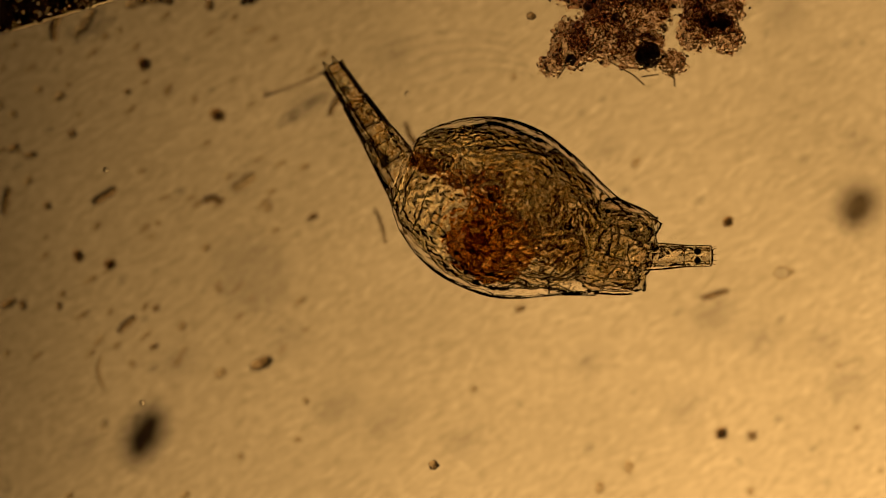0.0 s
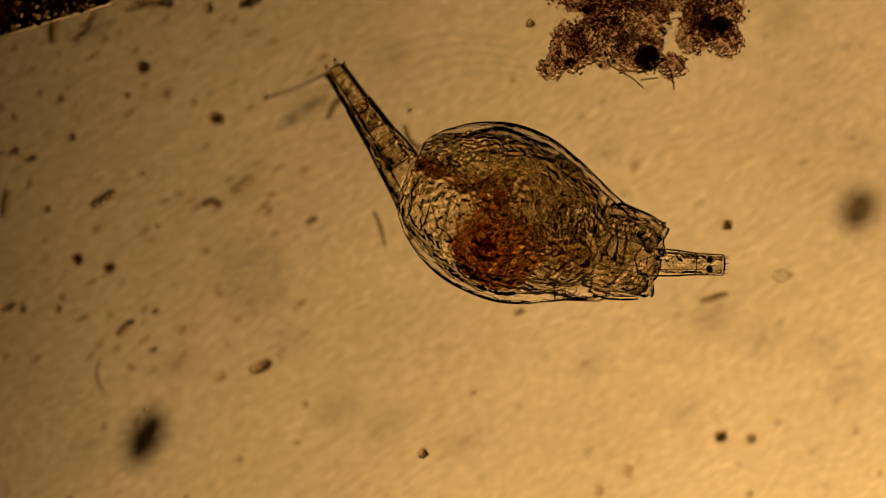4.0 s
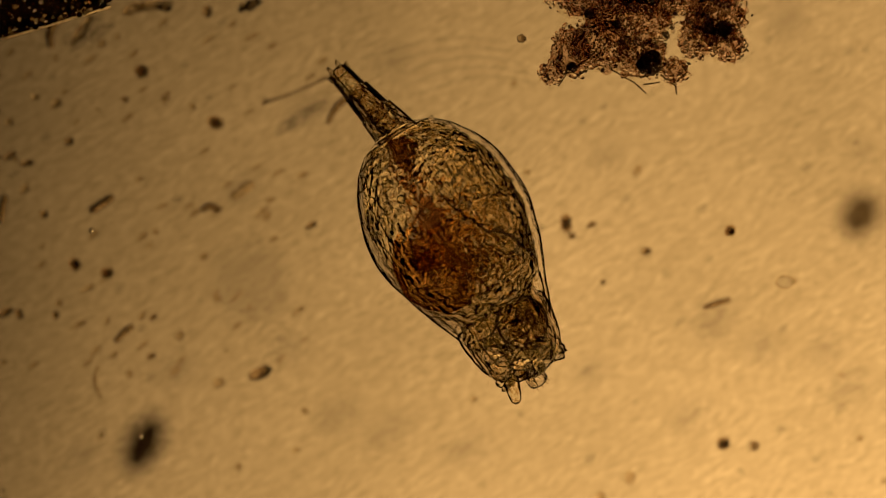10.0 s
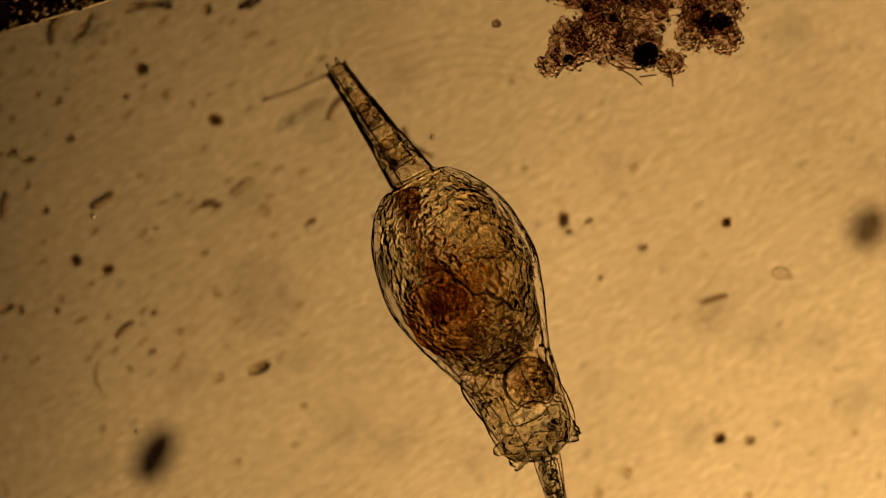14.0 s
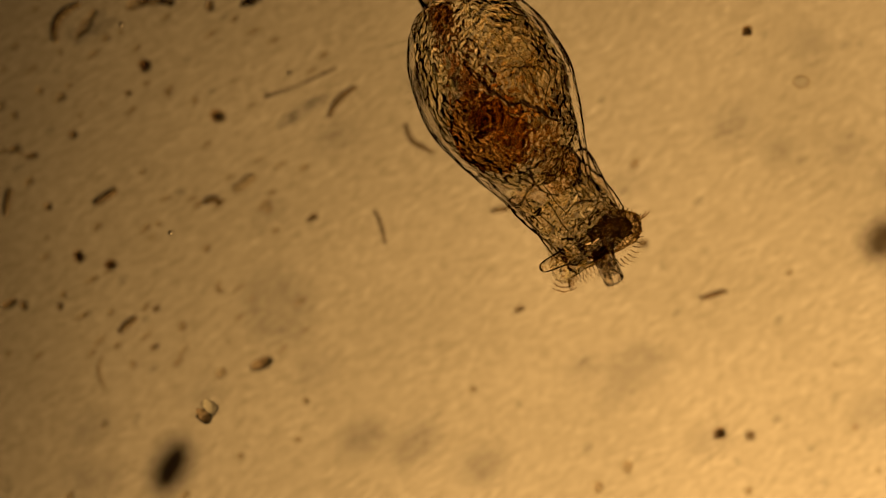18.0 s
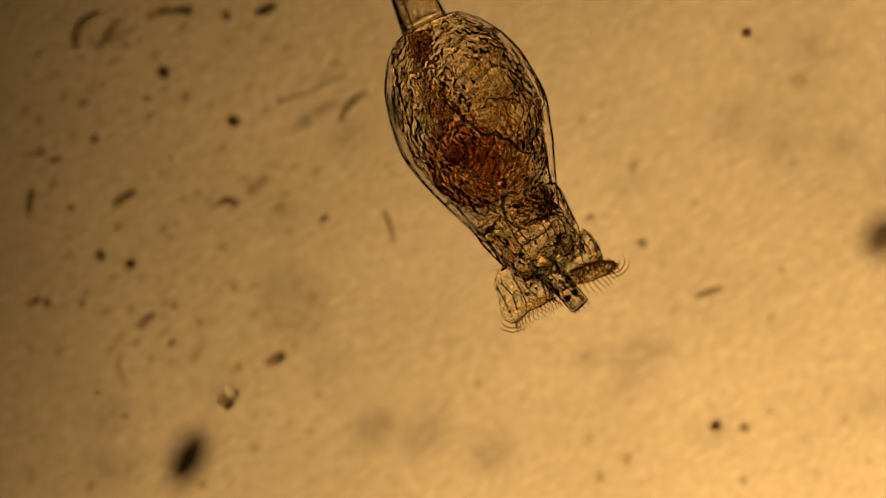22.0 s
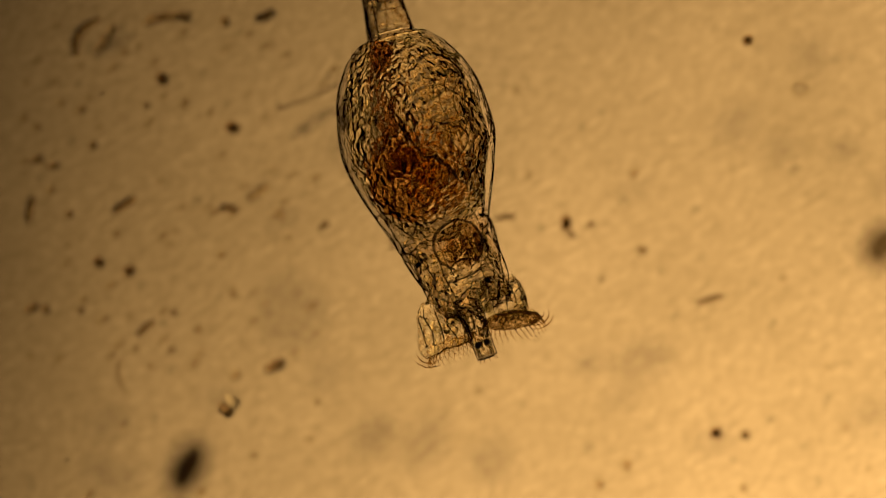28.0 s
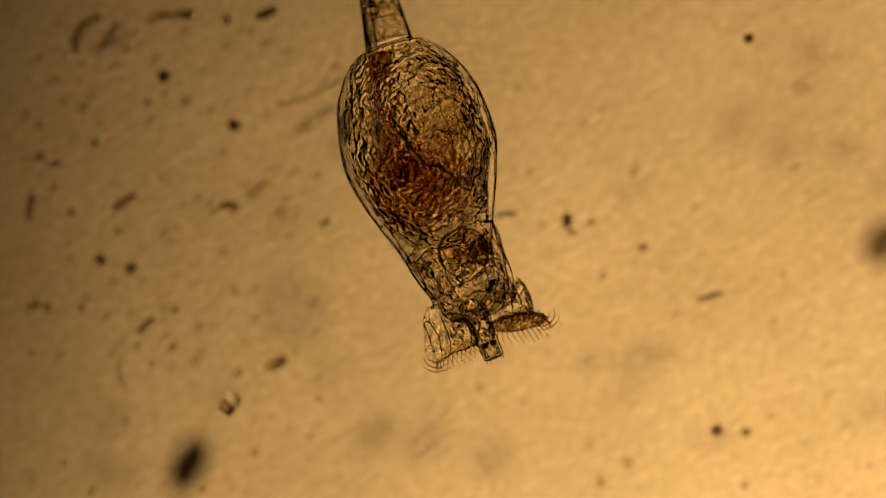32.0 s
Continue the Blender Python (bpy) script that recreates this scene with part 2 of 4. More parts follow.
def skin(profile, wall, flat=1.0, around=40, wobble=0.0, seed=0.0, steps=4, shut=(False, False)):
    """A hollow skin of even thickness, wall times its radius, along x."""
    outer = lathe(profile, flat, around, wobble, seed, steps, shut)
    x0, x1 = profile[0][0], profile[-1][0]
    gap = wall * max(p[1] for p in profile)
    inner = lathe([(min(max(x, x0 + gap * shut[0]), x1 - gap * shut[1]), r * (1 - wall)) for x, r in profile], flat, around, wobble, seed, steps, shut)
    bmesh.ops.reverse_faces(inner, faces=inner.faces)
    count = len(outer.verts)
    spare = bpy.data.meshes.new("lining")
    inner.to_mesh(spare)
    inner.free()
    outer.from_mesh(spare)
    bpy.data.meshes.remove(spare)
    outer.verts.ensure_lookup_table()
    v = outer.verts
    for k, start in enumerate((0, count - around)):
        if not shut[k]:
            for i in range(around):
                j = (i + 1) % around
                quad = (v[start + i], v[start + j], v[count + start + j], v[count + start + i])
                outer.faces.new(quad[::-1] if k == 0 else quad)
    outer.normal_update()
    return outer


def tube(points, radius, around=8, bm=None, taper=None):
    """A round cord through points."""
    bm = bm or bmesh.new()
    pts = [Vector(p) for p in points]
    rings = []
    for i, p in enumerate(pts):
        way = (pts[min(i + 1, len(pts) - 1)] - pts[max(i - 1, 0)]).normalized()
        side = way.cross((0, 0, 1))
        if side.length < 0.01:
            side = way.cross((0, 1, 0))
        side.normalize()
        up = side.cross(way)
        r = radius * (taper(i / (len(pts) - 1)) if taper else 1)
        rings.append([bm.verts.new(p + (side * math.cos(2 * math.pi * a / around) + up * math.sin(2 * math.pi * a / around)) * r) for a in range(around)])
    for a, b in zip(rings, rings[1:]):
        for i in range(around):
            bm.faces.new((a[i], a[(i + 1) % around], b[(i + 1) % around], b[i]))
    bm.faces.new(rings[0][::-1])
    bm.faces.new(rings[-1])
    bm.normal_update()
    return bm


def lump(size, rough=0.25, seed=0.0, detail=3, freq=2.2, at=(0, 0, 0), bm=None):
    """An uneven rounded lump with half axes size."""
    bm = bm or bmesh.new()
    made = bmesh.ops.create_icosphere(bm, subdivisions=detail, radius=1.0)["verts"]
    for v in made:
        q = 1 + rough * noise.noise(v.co * freq + Vector((seed, seed * 1.7, 3.1))) + rough * 0.4 * noise.noise(v.co * freq * 2.7 + Vector((seed, 1.0, seed)))
        v.co = Vector((v.co.x * size[0] * q + at[0], v.co.y * size[1] * q + at[1], v.co.z * size[2] * q + at[2]))
    return bm


def balls(centres, radii, detail=1, longer=0.0, seed=1):
    """Many small round or longish drops in one mesh."""
    src = bmesh.new()
    bmesh.ops.create_icosphere(src, subdivisions=detail, radius=1.0)
    src.verts.ensure_lookup_table()
    base = np.array([v.co for v in src.verts])
    tri = np.array([[v.index for v in f.verts] for f in src.faces])
    src.free()
    n = len(centres)
    dice = np.random.RandomState(seed)
    way = dice.normal(size=(n, 3))
    way /= np.linalg.norm(way, axis=1)[:, None]
    along = (base[None] * way[:, None]).sum(2)[..., None] * way[:, None] * (longer * dice.rand(n))[:, None, None]
    co = ((base[None] + along) * np.array(radii)[:, None, None] + np.array(centres, dtype=float)[:, None]).reshape(-1, 3)
    faces = (tri[None] + (np.arange(n) * len(base))[:, None, None]).reshape(-1, 3)
    mesh = bpy.data.meshes.new("drops")
    mesh.from_pydata(co.tolist(), [], faces.tolist())
    bm = bmesh.new()
    bm.from_mesh(mesh)
    bpy.data.meshes.remove(mesh)
    return bm


def at(u, v, z=0.0):
    """The place at height z that lies u, v microns from the field's upper left corner."""
    k = (4.446 - z) / 4.446 / 1000
    return ((u - 784) * k, (441 - v) * k, z)


# ---- setting ----
def setting():
    bm = bmesh.new()
    bmesh.ops.create_cube(bm, size=1.0, matrix=Matrix.Diagonal((12.0, 11.6, 0.22, 1)))
    bmesh.ops.translate(bm, verts=bm.verts, vec=(0, 0, -0.11))
    bmesh.ops.bevel(bm, geom=bm.edges[:], offset=0.01, segments=2, affect="EDGES")
    tagged(part("ground", bm, SLIDE, smooth=False), "clear glass slide with a faint streaky film, lit amber from below", "glass slide", kind="structure")
    bm = bmesh.new()
    bmesh.ops.create_cone(bm, cap_ends=True, segments=96, radius1=5.6, radius2=5.6, depth=0.05, matrix=Matrix.Translation((0, 0, -3.03)))
    tagged(part("backdrop", bm, FROST, smooth=False), "frosted glass field lens glowing amber in the lamp housing", "lamp glass", kind="structure")
    # the white upper ring is an added, unseen reflector that lifts the dark tones
    for name, z0, z1, material, label in (("wall_housing", -7.2, -3.06, METAL, "matt black round lamp housing under the field lens"), ("wall_reflector", -3.06, -0.24, PAINT, "unseen white reflector ring added under the glass slide")):
        bm = bmesh.new()
        rings = []
        for q, z in ((5.62, z0), (5.77, z0), (5.77, z1), (5.62, z1)):
            rings.append([bm.verts.new((q * math.cos(a * math.pi / 48), q * math.sin(a * math.pi / 48), z)) for a in range(96)])
        for k in range(4):
            a, b = rings[k], rings[(k + 1) % 4]
            for i in range(96):
                bm.faces.new((a[i], a[(i + 1) % 96], b[(i + 1) % 96], b[i]))
        bmesh.ops.recalc_face_normals(bm, faces=bm.faces)
        tagged(part(name, bm, material), label, "housing", kind="structure")


setting()

# ---- the rotifer ----
rng = random.Random(7)
rotifer = tagged(new("rotifer"), "see-through amber rotifer with a red-brown stomach, clinging by its foot", "rotifer")
TRUNK = [(0.0, 0.040), (0.012, 0.070), (0.035, 0.097), (0.075, 0.125), (0.12, 0.143), (0.17, 0.150), (0.22, 0.148), (0.27, 0.132), (0.315, 0.112), (0.345, 0.099), (0.37, 0.090), (0.388, 0.082), (0.396, 0.073)]
FLAT = 0.86


def girth(x):
    return float(np.interp(x, [p[0] for p in TRUNK], [p[1] for p in TRUNK]))


def fold_lines(parent):
    """Lengthwise creases that stand a little proud of the skin."""
    for k in range(13):
        a = (0.0, math.pi)[k % 2] + 0.8 * (rng.random() * 2 - 1) if k < 10 else 6.28 * rng.random()
        x0 = 0.03 + 0.20 * rng.random()
        x1 = min(x0 + 0.12 + 0.16 * rng.random(), 0.40)
        deep = 0.90 + 0.105 * rng.random()
        pts = []
        for i in range(26):
            x = x0 + (x1 - x0) * i / 25
            w = a + 0.30 * noise.noise((x * 14, k * 3.1, 0)) + 0.12 * noise.noise((x * 45, k * 1.7, 2))
            r = girth(x) * deep
            pts.append((x, r * math.cos(w), r * math.sin(w) * FLAT))
        part("skin_fold", tube(pts, 0.0006 + 0.0006 * rng.random(), 6, taper=lambda f: 0.2 + 1.3 * math.sin(math.pi * f) ** 0.7), FOLD, parent)
    for k, x in enumerate((0.025, 0.04, 0.06, 0.31, 0.345, 0.375, 0.398)):
        a0, span = 0.3 + 2.2 * rng.random(), 0.7 + 0.8 * rng.random()
        pts = []
        for i in range(17):
            w = a0 + span * i / 16
            r = girth(x) * 0.985
            pts.append((x + 0.018 * noise.noise((w * 1.5, k * 5.0, 0)), r * math.cos(w), r * math.sin(w) * FLAT))
        part("ring_fold", tube(pts, 0.0014, 6, taper=lambda f: 0.3 + math.sin(math.pi * f)), FOLD, parent)


def inside(fx, fa, fr):
    x = 0.02 + 0.385 * fx
    r = girth(x) * fr
    return x, r * math.cos(fa), r * math.sin(fa) * FLAT


def lain(x, across, up=0.0):
    """A place in the trunk as it lies once the animal has rolled over by 60 degrees."""
    return x, 0.5 * across + 0.866 * up, 0.5 * up - 0.866 * across


def crest(x, across, share):
    """How high the rolled trunk stands at x, across, at that share of its girth."""
    r = girth(x) * share
    low, high = 0.0, 0.2
    for k in range(24):
        mid = (low + high) / 2
        p = lain(x, across, mid)
        low, high = (mid, high) if (p[1] / r) ** 2 + (p[2] / r / FLAT) ** 2 < 1 else (low, mid)
    return low


def organ(size, rough, seed, detail, place):
    """An uneven lump, half axes along, across and up, in the rolled trunk."""
    bm = lump(size, rough, seed, detail)
    bmesh.ops.rotate(bm, verts=bm.verts, cent=(0, 0, 0), matrix=Matrix.Rotation(radians(-60), 3, "X"))
    bmesh.ops.translate(bm, verts=bm.verts, vec=place)
    return bm


def trunk():
    shell = part("trunk", skin(TRUNK, 0.042, FLAT, 72, 0.03, 2.0), CUTICLE, rotifer, "clear trunk skin with fine grains")
    lining = [(x, r * (0.90 + 0.02 * math.sin(x * 60))) for x, r in TRUNK[1:]]
    part("inner_wall", skin(lining, 0.05, FLAT, 60, 0.06, 6.0), WALL, shell, "thin clear inner wall")
    part("body_tissue", skin([(x, r * 0.86) for x, r in TRUNK[1:-4]] + [(0.330, 0.080), (0.350, 0.064), (0.364, 0.042), (0.370, 0.016)], 0.03, FLAT, 48, 0.06, 9.0, shut=(False, True)), TISSUE, shell, "golden crumpled body tissue", lining=LINING)
    fold_lines(shell)
    sac = part("stomach", organ((0.074, 0.066, 0.042), 0.16, 4.0, 4, (0, 0, 0)), STOMACH, rotifer, "red-brown grainy stomach")
    part("stomach_core", organ((0.026, 0.022, 0.02), 0.35, 9.0, 3, (-0.022, 0.006, 0.006)), GUT, sac, "dark food in the stomach")
    side_sac = part("stomach_lobe", organ((0.058, 0.050, 0.034), 0.22, 6.0, 4, (0, 0, 0)), STOMACH, rotifer, "red-brown side lobe of the stomach")
    path = [lain(x, v, 0.035) for x, v in ((0.19, -0.026), (0.16, -0.030), (0.125, -0.030), (0.085, -0.028), (0.05, -0.020), (0.02, -0.012))]
    part("intestine", tube(path, 0.0235, 14, taper=lambda f: 1.0 - 0.3 * f + 0.3 * math.sin(9 * f)), GUT, shell, "dark reddish gut")
    for k, (x, v, s) in enumerate(((0.14, 0.060, (0.065, 0.045, 0.05)), (0.215, 0.062, (0.05, 0.045, 0.05)), (0.285, 0.045, (0.036, 0.030, 0.04)))):
        part("yolk_gland", organ(s, 0.28, 11.0 + k, 4, lain(x, v, 0.025)), YOLK, shell, "grey-brown grainy gland")
    seams = (((0.096, -0.032), (0.148, -0.028), (0.188, -0.015), (0.218, -0.0), (0.245, 0.035), (0.283, 0.058), (0.316, 0.089)), ((0.295, 0.04), (0.324, 0.019), (0.336, -0.016), (0.335, -0.048)), ((0.184, 0.007), (0.178, 0.038), (0.188, 0.071), (0.215, 0.084)), ((0.335, -0.07), (0.345, -0.045), (0.33, -0.02)), ((0.09, 0.03), (0.11, 0.05), (0.14, 0.04)))
    for k, pts in enumerate(seams):
        fine = [(float(np.interp(f, range(len(pts)), [p[0] for p in pts])), float(np.interp(f, range(len(pts)), [p[1] for p in pts]))) for f in np.linspace(0, len(pts) - 1, 24)]
        part("gland_seam", tube([lain(x + 0.012 * noise.noise((v * 70, k, 0)), v + 0.006 * noise.noise((x * 80, k, 5)), crest(x, v, 0.885)) for x, v in fine], (0.0034, 0.0020, 0.0022, 0.0018, 0.0022)[k], 7, taper=lambda f: 0.15 + math.sin(math.pi * f) * (0.35 + 1.9 * abs(noise.noise((f * 9, k * 3.0, 1))))), FOLD, shell, "dark crease between the glands")
    bulb_part = part("jaw_bulb", lump((0.040, 0.040, 0.034), 0.14, 21.0, 3), MASTAX, rotifer, "round muscular jaw bulb")
    ring = [(0.043 * math.cos(w) * (1 + 0.1 * noise.noise((w, 2, 2))), 0.041 * math.sin(w), 0.020) for w in np.linspace(0.3, 5.9, 30)]
    part("jaw_ring", tube(ring, 0.0027, 7, taper=lambda f: 0.4 + 0.7 * abs(math.sin(7 * f))), FOLD, bulb_part, "dark ring round the jaw bulb")
    for side in (-1, 1):
        part("jaw_plate", lump((0.018, 0.009, 0.010), 0.3, 23.0 + side, 2, at=(0.004, side * 0.012, 0.0)), MASTAX, bulb_part, "dark hard jaw plate")
    cs, rs = [], []
    for k in range(230):
        fr = rng.random() ** 0.30 * 0.88
        fx = rng.random()
        if fx > 0.85 and rng.random() < 0.5:
            continue
        cs.append(inside(fx, rng.random() * 2 * math.pi, fr))
        rs.append(0.0036 + 0.0065 * rng.random() ** 2)
    tagged(part("oil_drops", balls(cs, rs, 2, 1.6), BEAD, shell, "small clear golden drops"), kind="stuff")
    return shell, sac, side_sac, bulb_part


def neck():
    """The collar that slides in and out of the trunk; its front end is at x = 0."""
    front = [(-0.182, 0.028), (-0.176, 0.050), (-0.162, 0.066), (-0.12, 0.073), (-0.08, 0.074), (-0.05, 0.073), (-0.030, 0.070), (-0.016, 0.062), (-0.004, 0.047), (0.006, 0.028)]
    hide = part("neck", skin(front, 0.032, 0.86, 56, 0.15, 5.0, shut=(False, True)), NECK, rotifer, "clear wrinkled neck skin")
    part("neck_tissue", skin([(x - 0.004, r * 0.93) for x, r in front[3:-1]], 0.05, 0.86, 40, 0.14, 7.0), FLESH, hide, "golden crumpled neck tissue", lining=LINING)
    for k, x in enumerate((-0.09, -0.065, -0.035, -0.015)):
        r = float(np.interp(x, [-0.19, -0.13, -0.045, 0.0], [0.045, 0.073, 0.067, 0.055])) * 0.98
        pts = [(x + 0.018 * noise.noise((w * 1.6, k, 4)), r * math.cos(w), 0.86 * r * math.sin(w)) for w in np.linspace(0.4 + 0.2 * k, 2.0 + 0.2 * k, 20)]
        part("neck_fold", tube(pts, 0.0011, 6, taper=lambda f: 0.3 + math.sin(math.pi * f)), FOLD, hide)
    for k in range(7):
        a = 2 * math.pi * k / 7 + 0.2
        pts = [(x, 0.98 * r * math.cos(a + 0.1 * noise.noise((x * 20, k, 0))), 0.84 * r * math.sin(a)) for x, r in ((-0.12, 0.073), (-0.08, 0.073), (-0.045, 0.067), (-0.02, 0.066))]
        part("neck_fold", tube(pts, 0.0010, 6), FOLD, hide)
    for k in range(7):
        a = 2 * math.pi * k / 7
        part("lip_lobe", lump((0.019, 0.017, 0.016), 0.45, 31.0 + k, 3, 2.8, at=(-0.014 - 0.014 * (k % 2), 0.051 * math.cos(a), 0.044 * math.sin(a))), NECK, hide)
    cs, rs = [], []
    for k in range(60):
        x, a, q = 0.0 - 0.13 * rng.random(), rng.random() * 2 * math.pi, 0.062 * rng.random() ** 0.4
        cs.append((x, q * math.cos(a), 0.82 * q * math.sin(a)))
        rs.append(0.0032 + 0.0055 * rng.random() ** 2)
    tagged(part("neck_drops", balls(cs, rs, 2, 1.8), BEAD, hide, "small clear golden drops"), kind="stuff")
    # the feeler on the back of the neck
    antenna = part("feeler", skin([(0.0, 0.015), (0.02, 0.013), (0.038, 0.011), (0.048, 0.008), (0.052, 0.003)], 0.2, 1.0, 18, 0.1, 3.0, shut=(False, True)), FOOT, hide, "short clear blunt feeler")
    return hide, antenna


def sleeve():
    """The fold of skin between trunk and neck; its middle is at x = 0."""
    hide = part("neck_sleeve", skin([(-0.040, 0.083), (-0.022, 0.0865), (-0.004, 0.084), (0.016, 0.080), (0.034, 0.075), (0.046, 0.070)], 0.045, 0.86, 56, 0.09, 14.0), NECK, rotifer, "clear skin fold round the neck")
    for k in range(6):
        a = 0.5 * k + 0.3
        pts = [(x, 0.98 * r * math.cos(a + 0.12 * noise.noise((x * 30, k, 0))), 0.84 * r * math.sin(a)) for x, r in ((-0.03, 0.084), (-0.01, 0.084), (0.01, 0.080), (0.04, 0.072))]
        part("sleeve_fold", tube(pts, 0.0010, 6), FOLD, hide)
    return hide


def rostrum():
    """The snout; its tip is at x = 0."""
    hide = part("rostrum", skin([(-0.135, 0.024), (-0.10, 0.024), (-0.07, 0.0215), (-0.045, 0.0185), (-0.02, 0.0175), (-0.004, 0.0175), (0.0, 0.011)], 0.07, 0.9, 28, 0.06, 8.0, shut=(False, True)), NECK, rotifer, "clear tube-shaped snout")
    for y in (-0.008, 0.008):
        part("eye_spot", lump((0.0062, 0.0062, 0.006), 0.1, 2.0, 2, at=(-0.027, y, 0.012)), EYE, hide, "black eye spot")
    part("snout_tissue", skin([(-0.115, 0.012), (-0.10, 0.018), (-0.07, 0.018), (-0.045, 0.0165), (-0.02, 0.0155), (-0.006, 0.0155)], 0.1, 0.9, 22, 0.1, 3.0), FLESH, hide, "golden snout tissue", lining=LINING)
    for k in range(6):
        a = 2 * math.pi * k / 6
        pts = [(x, r * math.cos(a), 0.9 * r * math.sin(a)) for x, r in ((-0.12, 0.024), (-0.08, 0.0222), (-0.045, 0.0185), (-0.005, 0.0175))]
        part("snout_fold", tube(pts, 0.0008, 5), PALE, hide)
    for x, r in ((-0.05, 0.019), (-0.003, 0.0175)):
        pts = [(x, r * math.cos(w), 0.9 * r * math.sin(w)) for w in np.linspace(0, 2 * math.pi, 20)]
        part("snout_ring", tube(pts, 0.0011, 5), FOLD, hide)
    bm = bmesh.new()
    for k in range(9):
        a = 2 * math.pi * k / 9
        y, z = 0.014 * math.cos(a), 0.014 * math.sin(a)
        tube([(-0.001, y, z), (0.003, y * 1.1, z * 1.1), (0.006, y * 1.2, z * 1.2)], 0.0009, 5, bm, lambda f: 1 - 0.7 * f)
    part("snout_cilia", bm, CILIUM, hide, "short stiff hairs")
    return hide


def lobe(side):
    """One wheel of the crown: a flaring cup on a short stalk, its rim edged with cilia; opens towards x."""
    size = 0.86 if side > 0 else 0.76
    deep = 0.35 if side > 0 else 0.8
    if side > 0:
        line = [(-0.074, 0.016), (-0.062, 0.023), (-0.046, 0.027), (-0.030, 0.030), (-0.014, 0.032), (-0.004, 0.028), (0.0, 0.020)]
    else:
        line = [(-0.074, 0.024), (-0.062, 0.036), (-0.048, 0.042), (-0.02, 0.041), (0.0, 0.043), (0.012, 0.043), (0.019, 0.036)]
    cup = part("crown_lobe", skin(line, 0.06, 0.8, 48, 0.42, 12.0 + side), WHEEL, rotifer, "golden crumpled wheel lobe", lining=CLEAR)
    for k in range(6):
        a = 0.25 + 0.5 * k
        way = [(x + 0.004 * noise.noise((k * 2.0, x * 40, 3)), 0.97 * r * math.cos(a + 0.3 * noise.noise((x * 30, k, side))), 0.78 * r * math.sin(a)) for x, r in line[1:-1]]
        part("lobe_fold", tube(way, 0.0012, 6, taper=lambda f: 0.4 + math.sin(math.pi * f)), FOLD, cup)
    pts = [(0.022 * deep + 0.004 * noise.noise((w * 2, side, 1)), 0.055 * size * math.cos(w), 0.044 * size * math.sin(w)) for w in np.linspace(0, 2 * math.pi, 34)]
    part("rim", tube(pts, 0.0026 if side > 0 else 0.0018, 7), MASTAX, cup, "dark rim of the wheel")
    if side > 0:
        part("wheel_disc", lump((0.0115, 0.050, 0.034), 0.16, 40.0, 4, at=(0.007, 0.002, 0)), BAR, cup, "dark brown wheel disc seen edge-on")
    else:
        part("cup_floor", lump((0.008, 0.040, 0.032), 0.25, 39.0, 3, at=(0.010, 0, 0)), YOLK, cup, "grainy floor of the cup")
    cs = [((-0.05 + 0.07 * rng.random()) * deep, 0.048 * size * (rng.random() * 2 - 1), 0.034 * size * (rng.random() * 2 - 1)) for k in range(22)]
    tagged(part("lobe_drops", balls(cs, [0.003 + 0.005 * rng.random() ** 2 for c in cs], 2, 1.6), BEAD, cup), kind="stuff")
    bm = bmesh.new()
    for k in range(34):
        a = 2 * math.pi * k / 34
        y, z, lean = math.cos(a), 0.8 * math.sin(a), 0.25 * math.sin(5 * a)
        ty, tz = -math.sin(a) * 0.012 * (1 + lean), math.cos(a) * 0.010
        q = 0.022 + 0.008 * rng.random()
        tube([((e - 0.022) * size + 0.022 * deep, f * size, g * size) for e, f, g in ((0.022, 0.056 * y, 0.056 * z), (0.034, 0.064 * y + ty * 0.4, 0.064 * z + tz * 0.4), (0.022 + q, 0.066 * y + ty, 0.066 * z + tz))], 0.0014 if side > 0 else 0.0010, 5, bm, lambda f: 1 - 0.7 * f)
    for n, (reach, w0, w1) in enumerate(((0.014, -60, 95), (0.022, -40, 110), (0.029, -20, 80))):
        way = [(0.010 * deep + reach * math.cos(w) + 0.002 * noise.noise((w * 3, n, side)), side * (0.048 * size + reach * math.sin(w) * 1.1), 0.01) for w in np.linspace(radians(w0), radians(w1), 22)]
        part("cilia_arc", tube(way, 0.0010, 6, taper=lambda f: 0.2 + math.sin(math.pi * f)), CILIUM, cup, "faint arc of beating hairs")
    ring = part("cilia", bm, CILIUM, cup, "fine beating hairs")
    return cup, ring


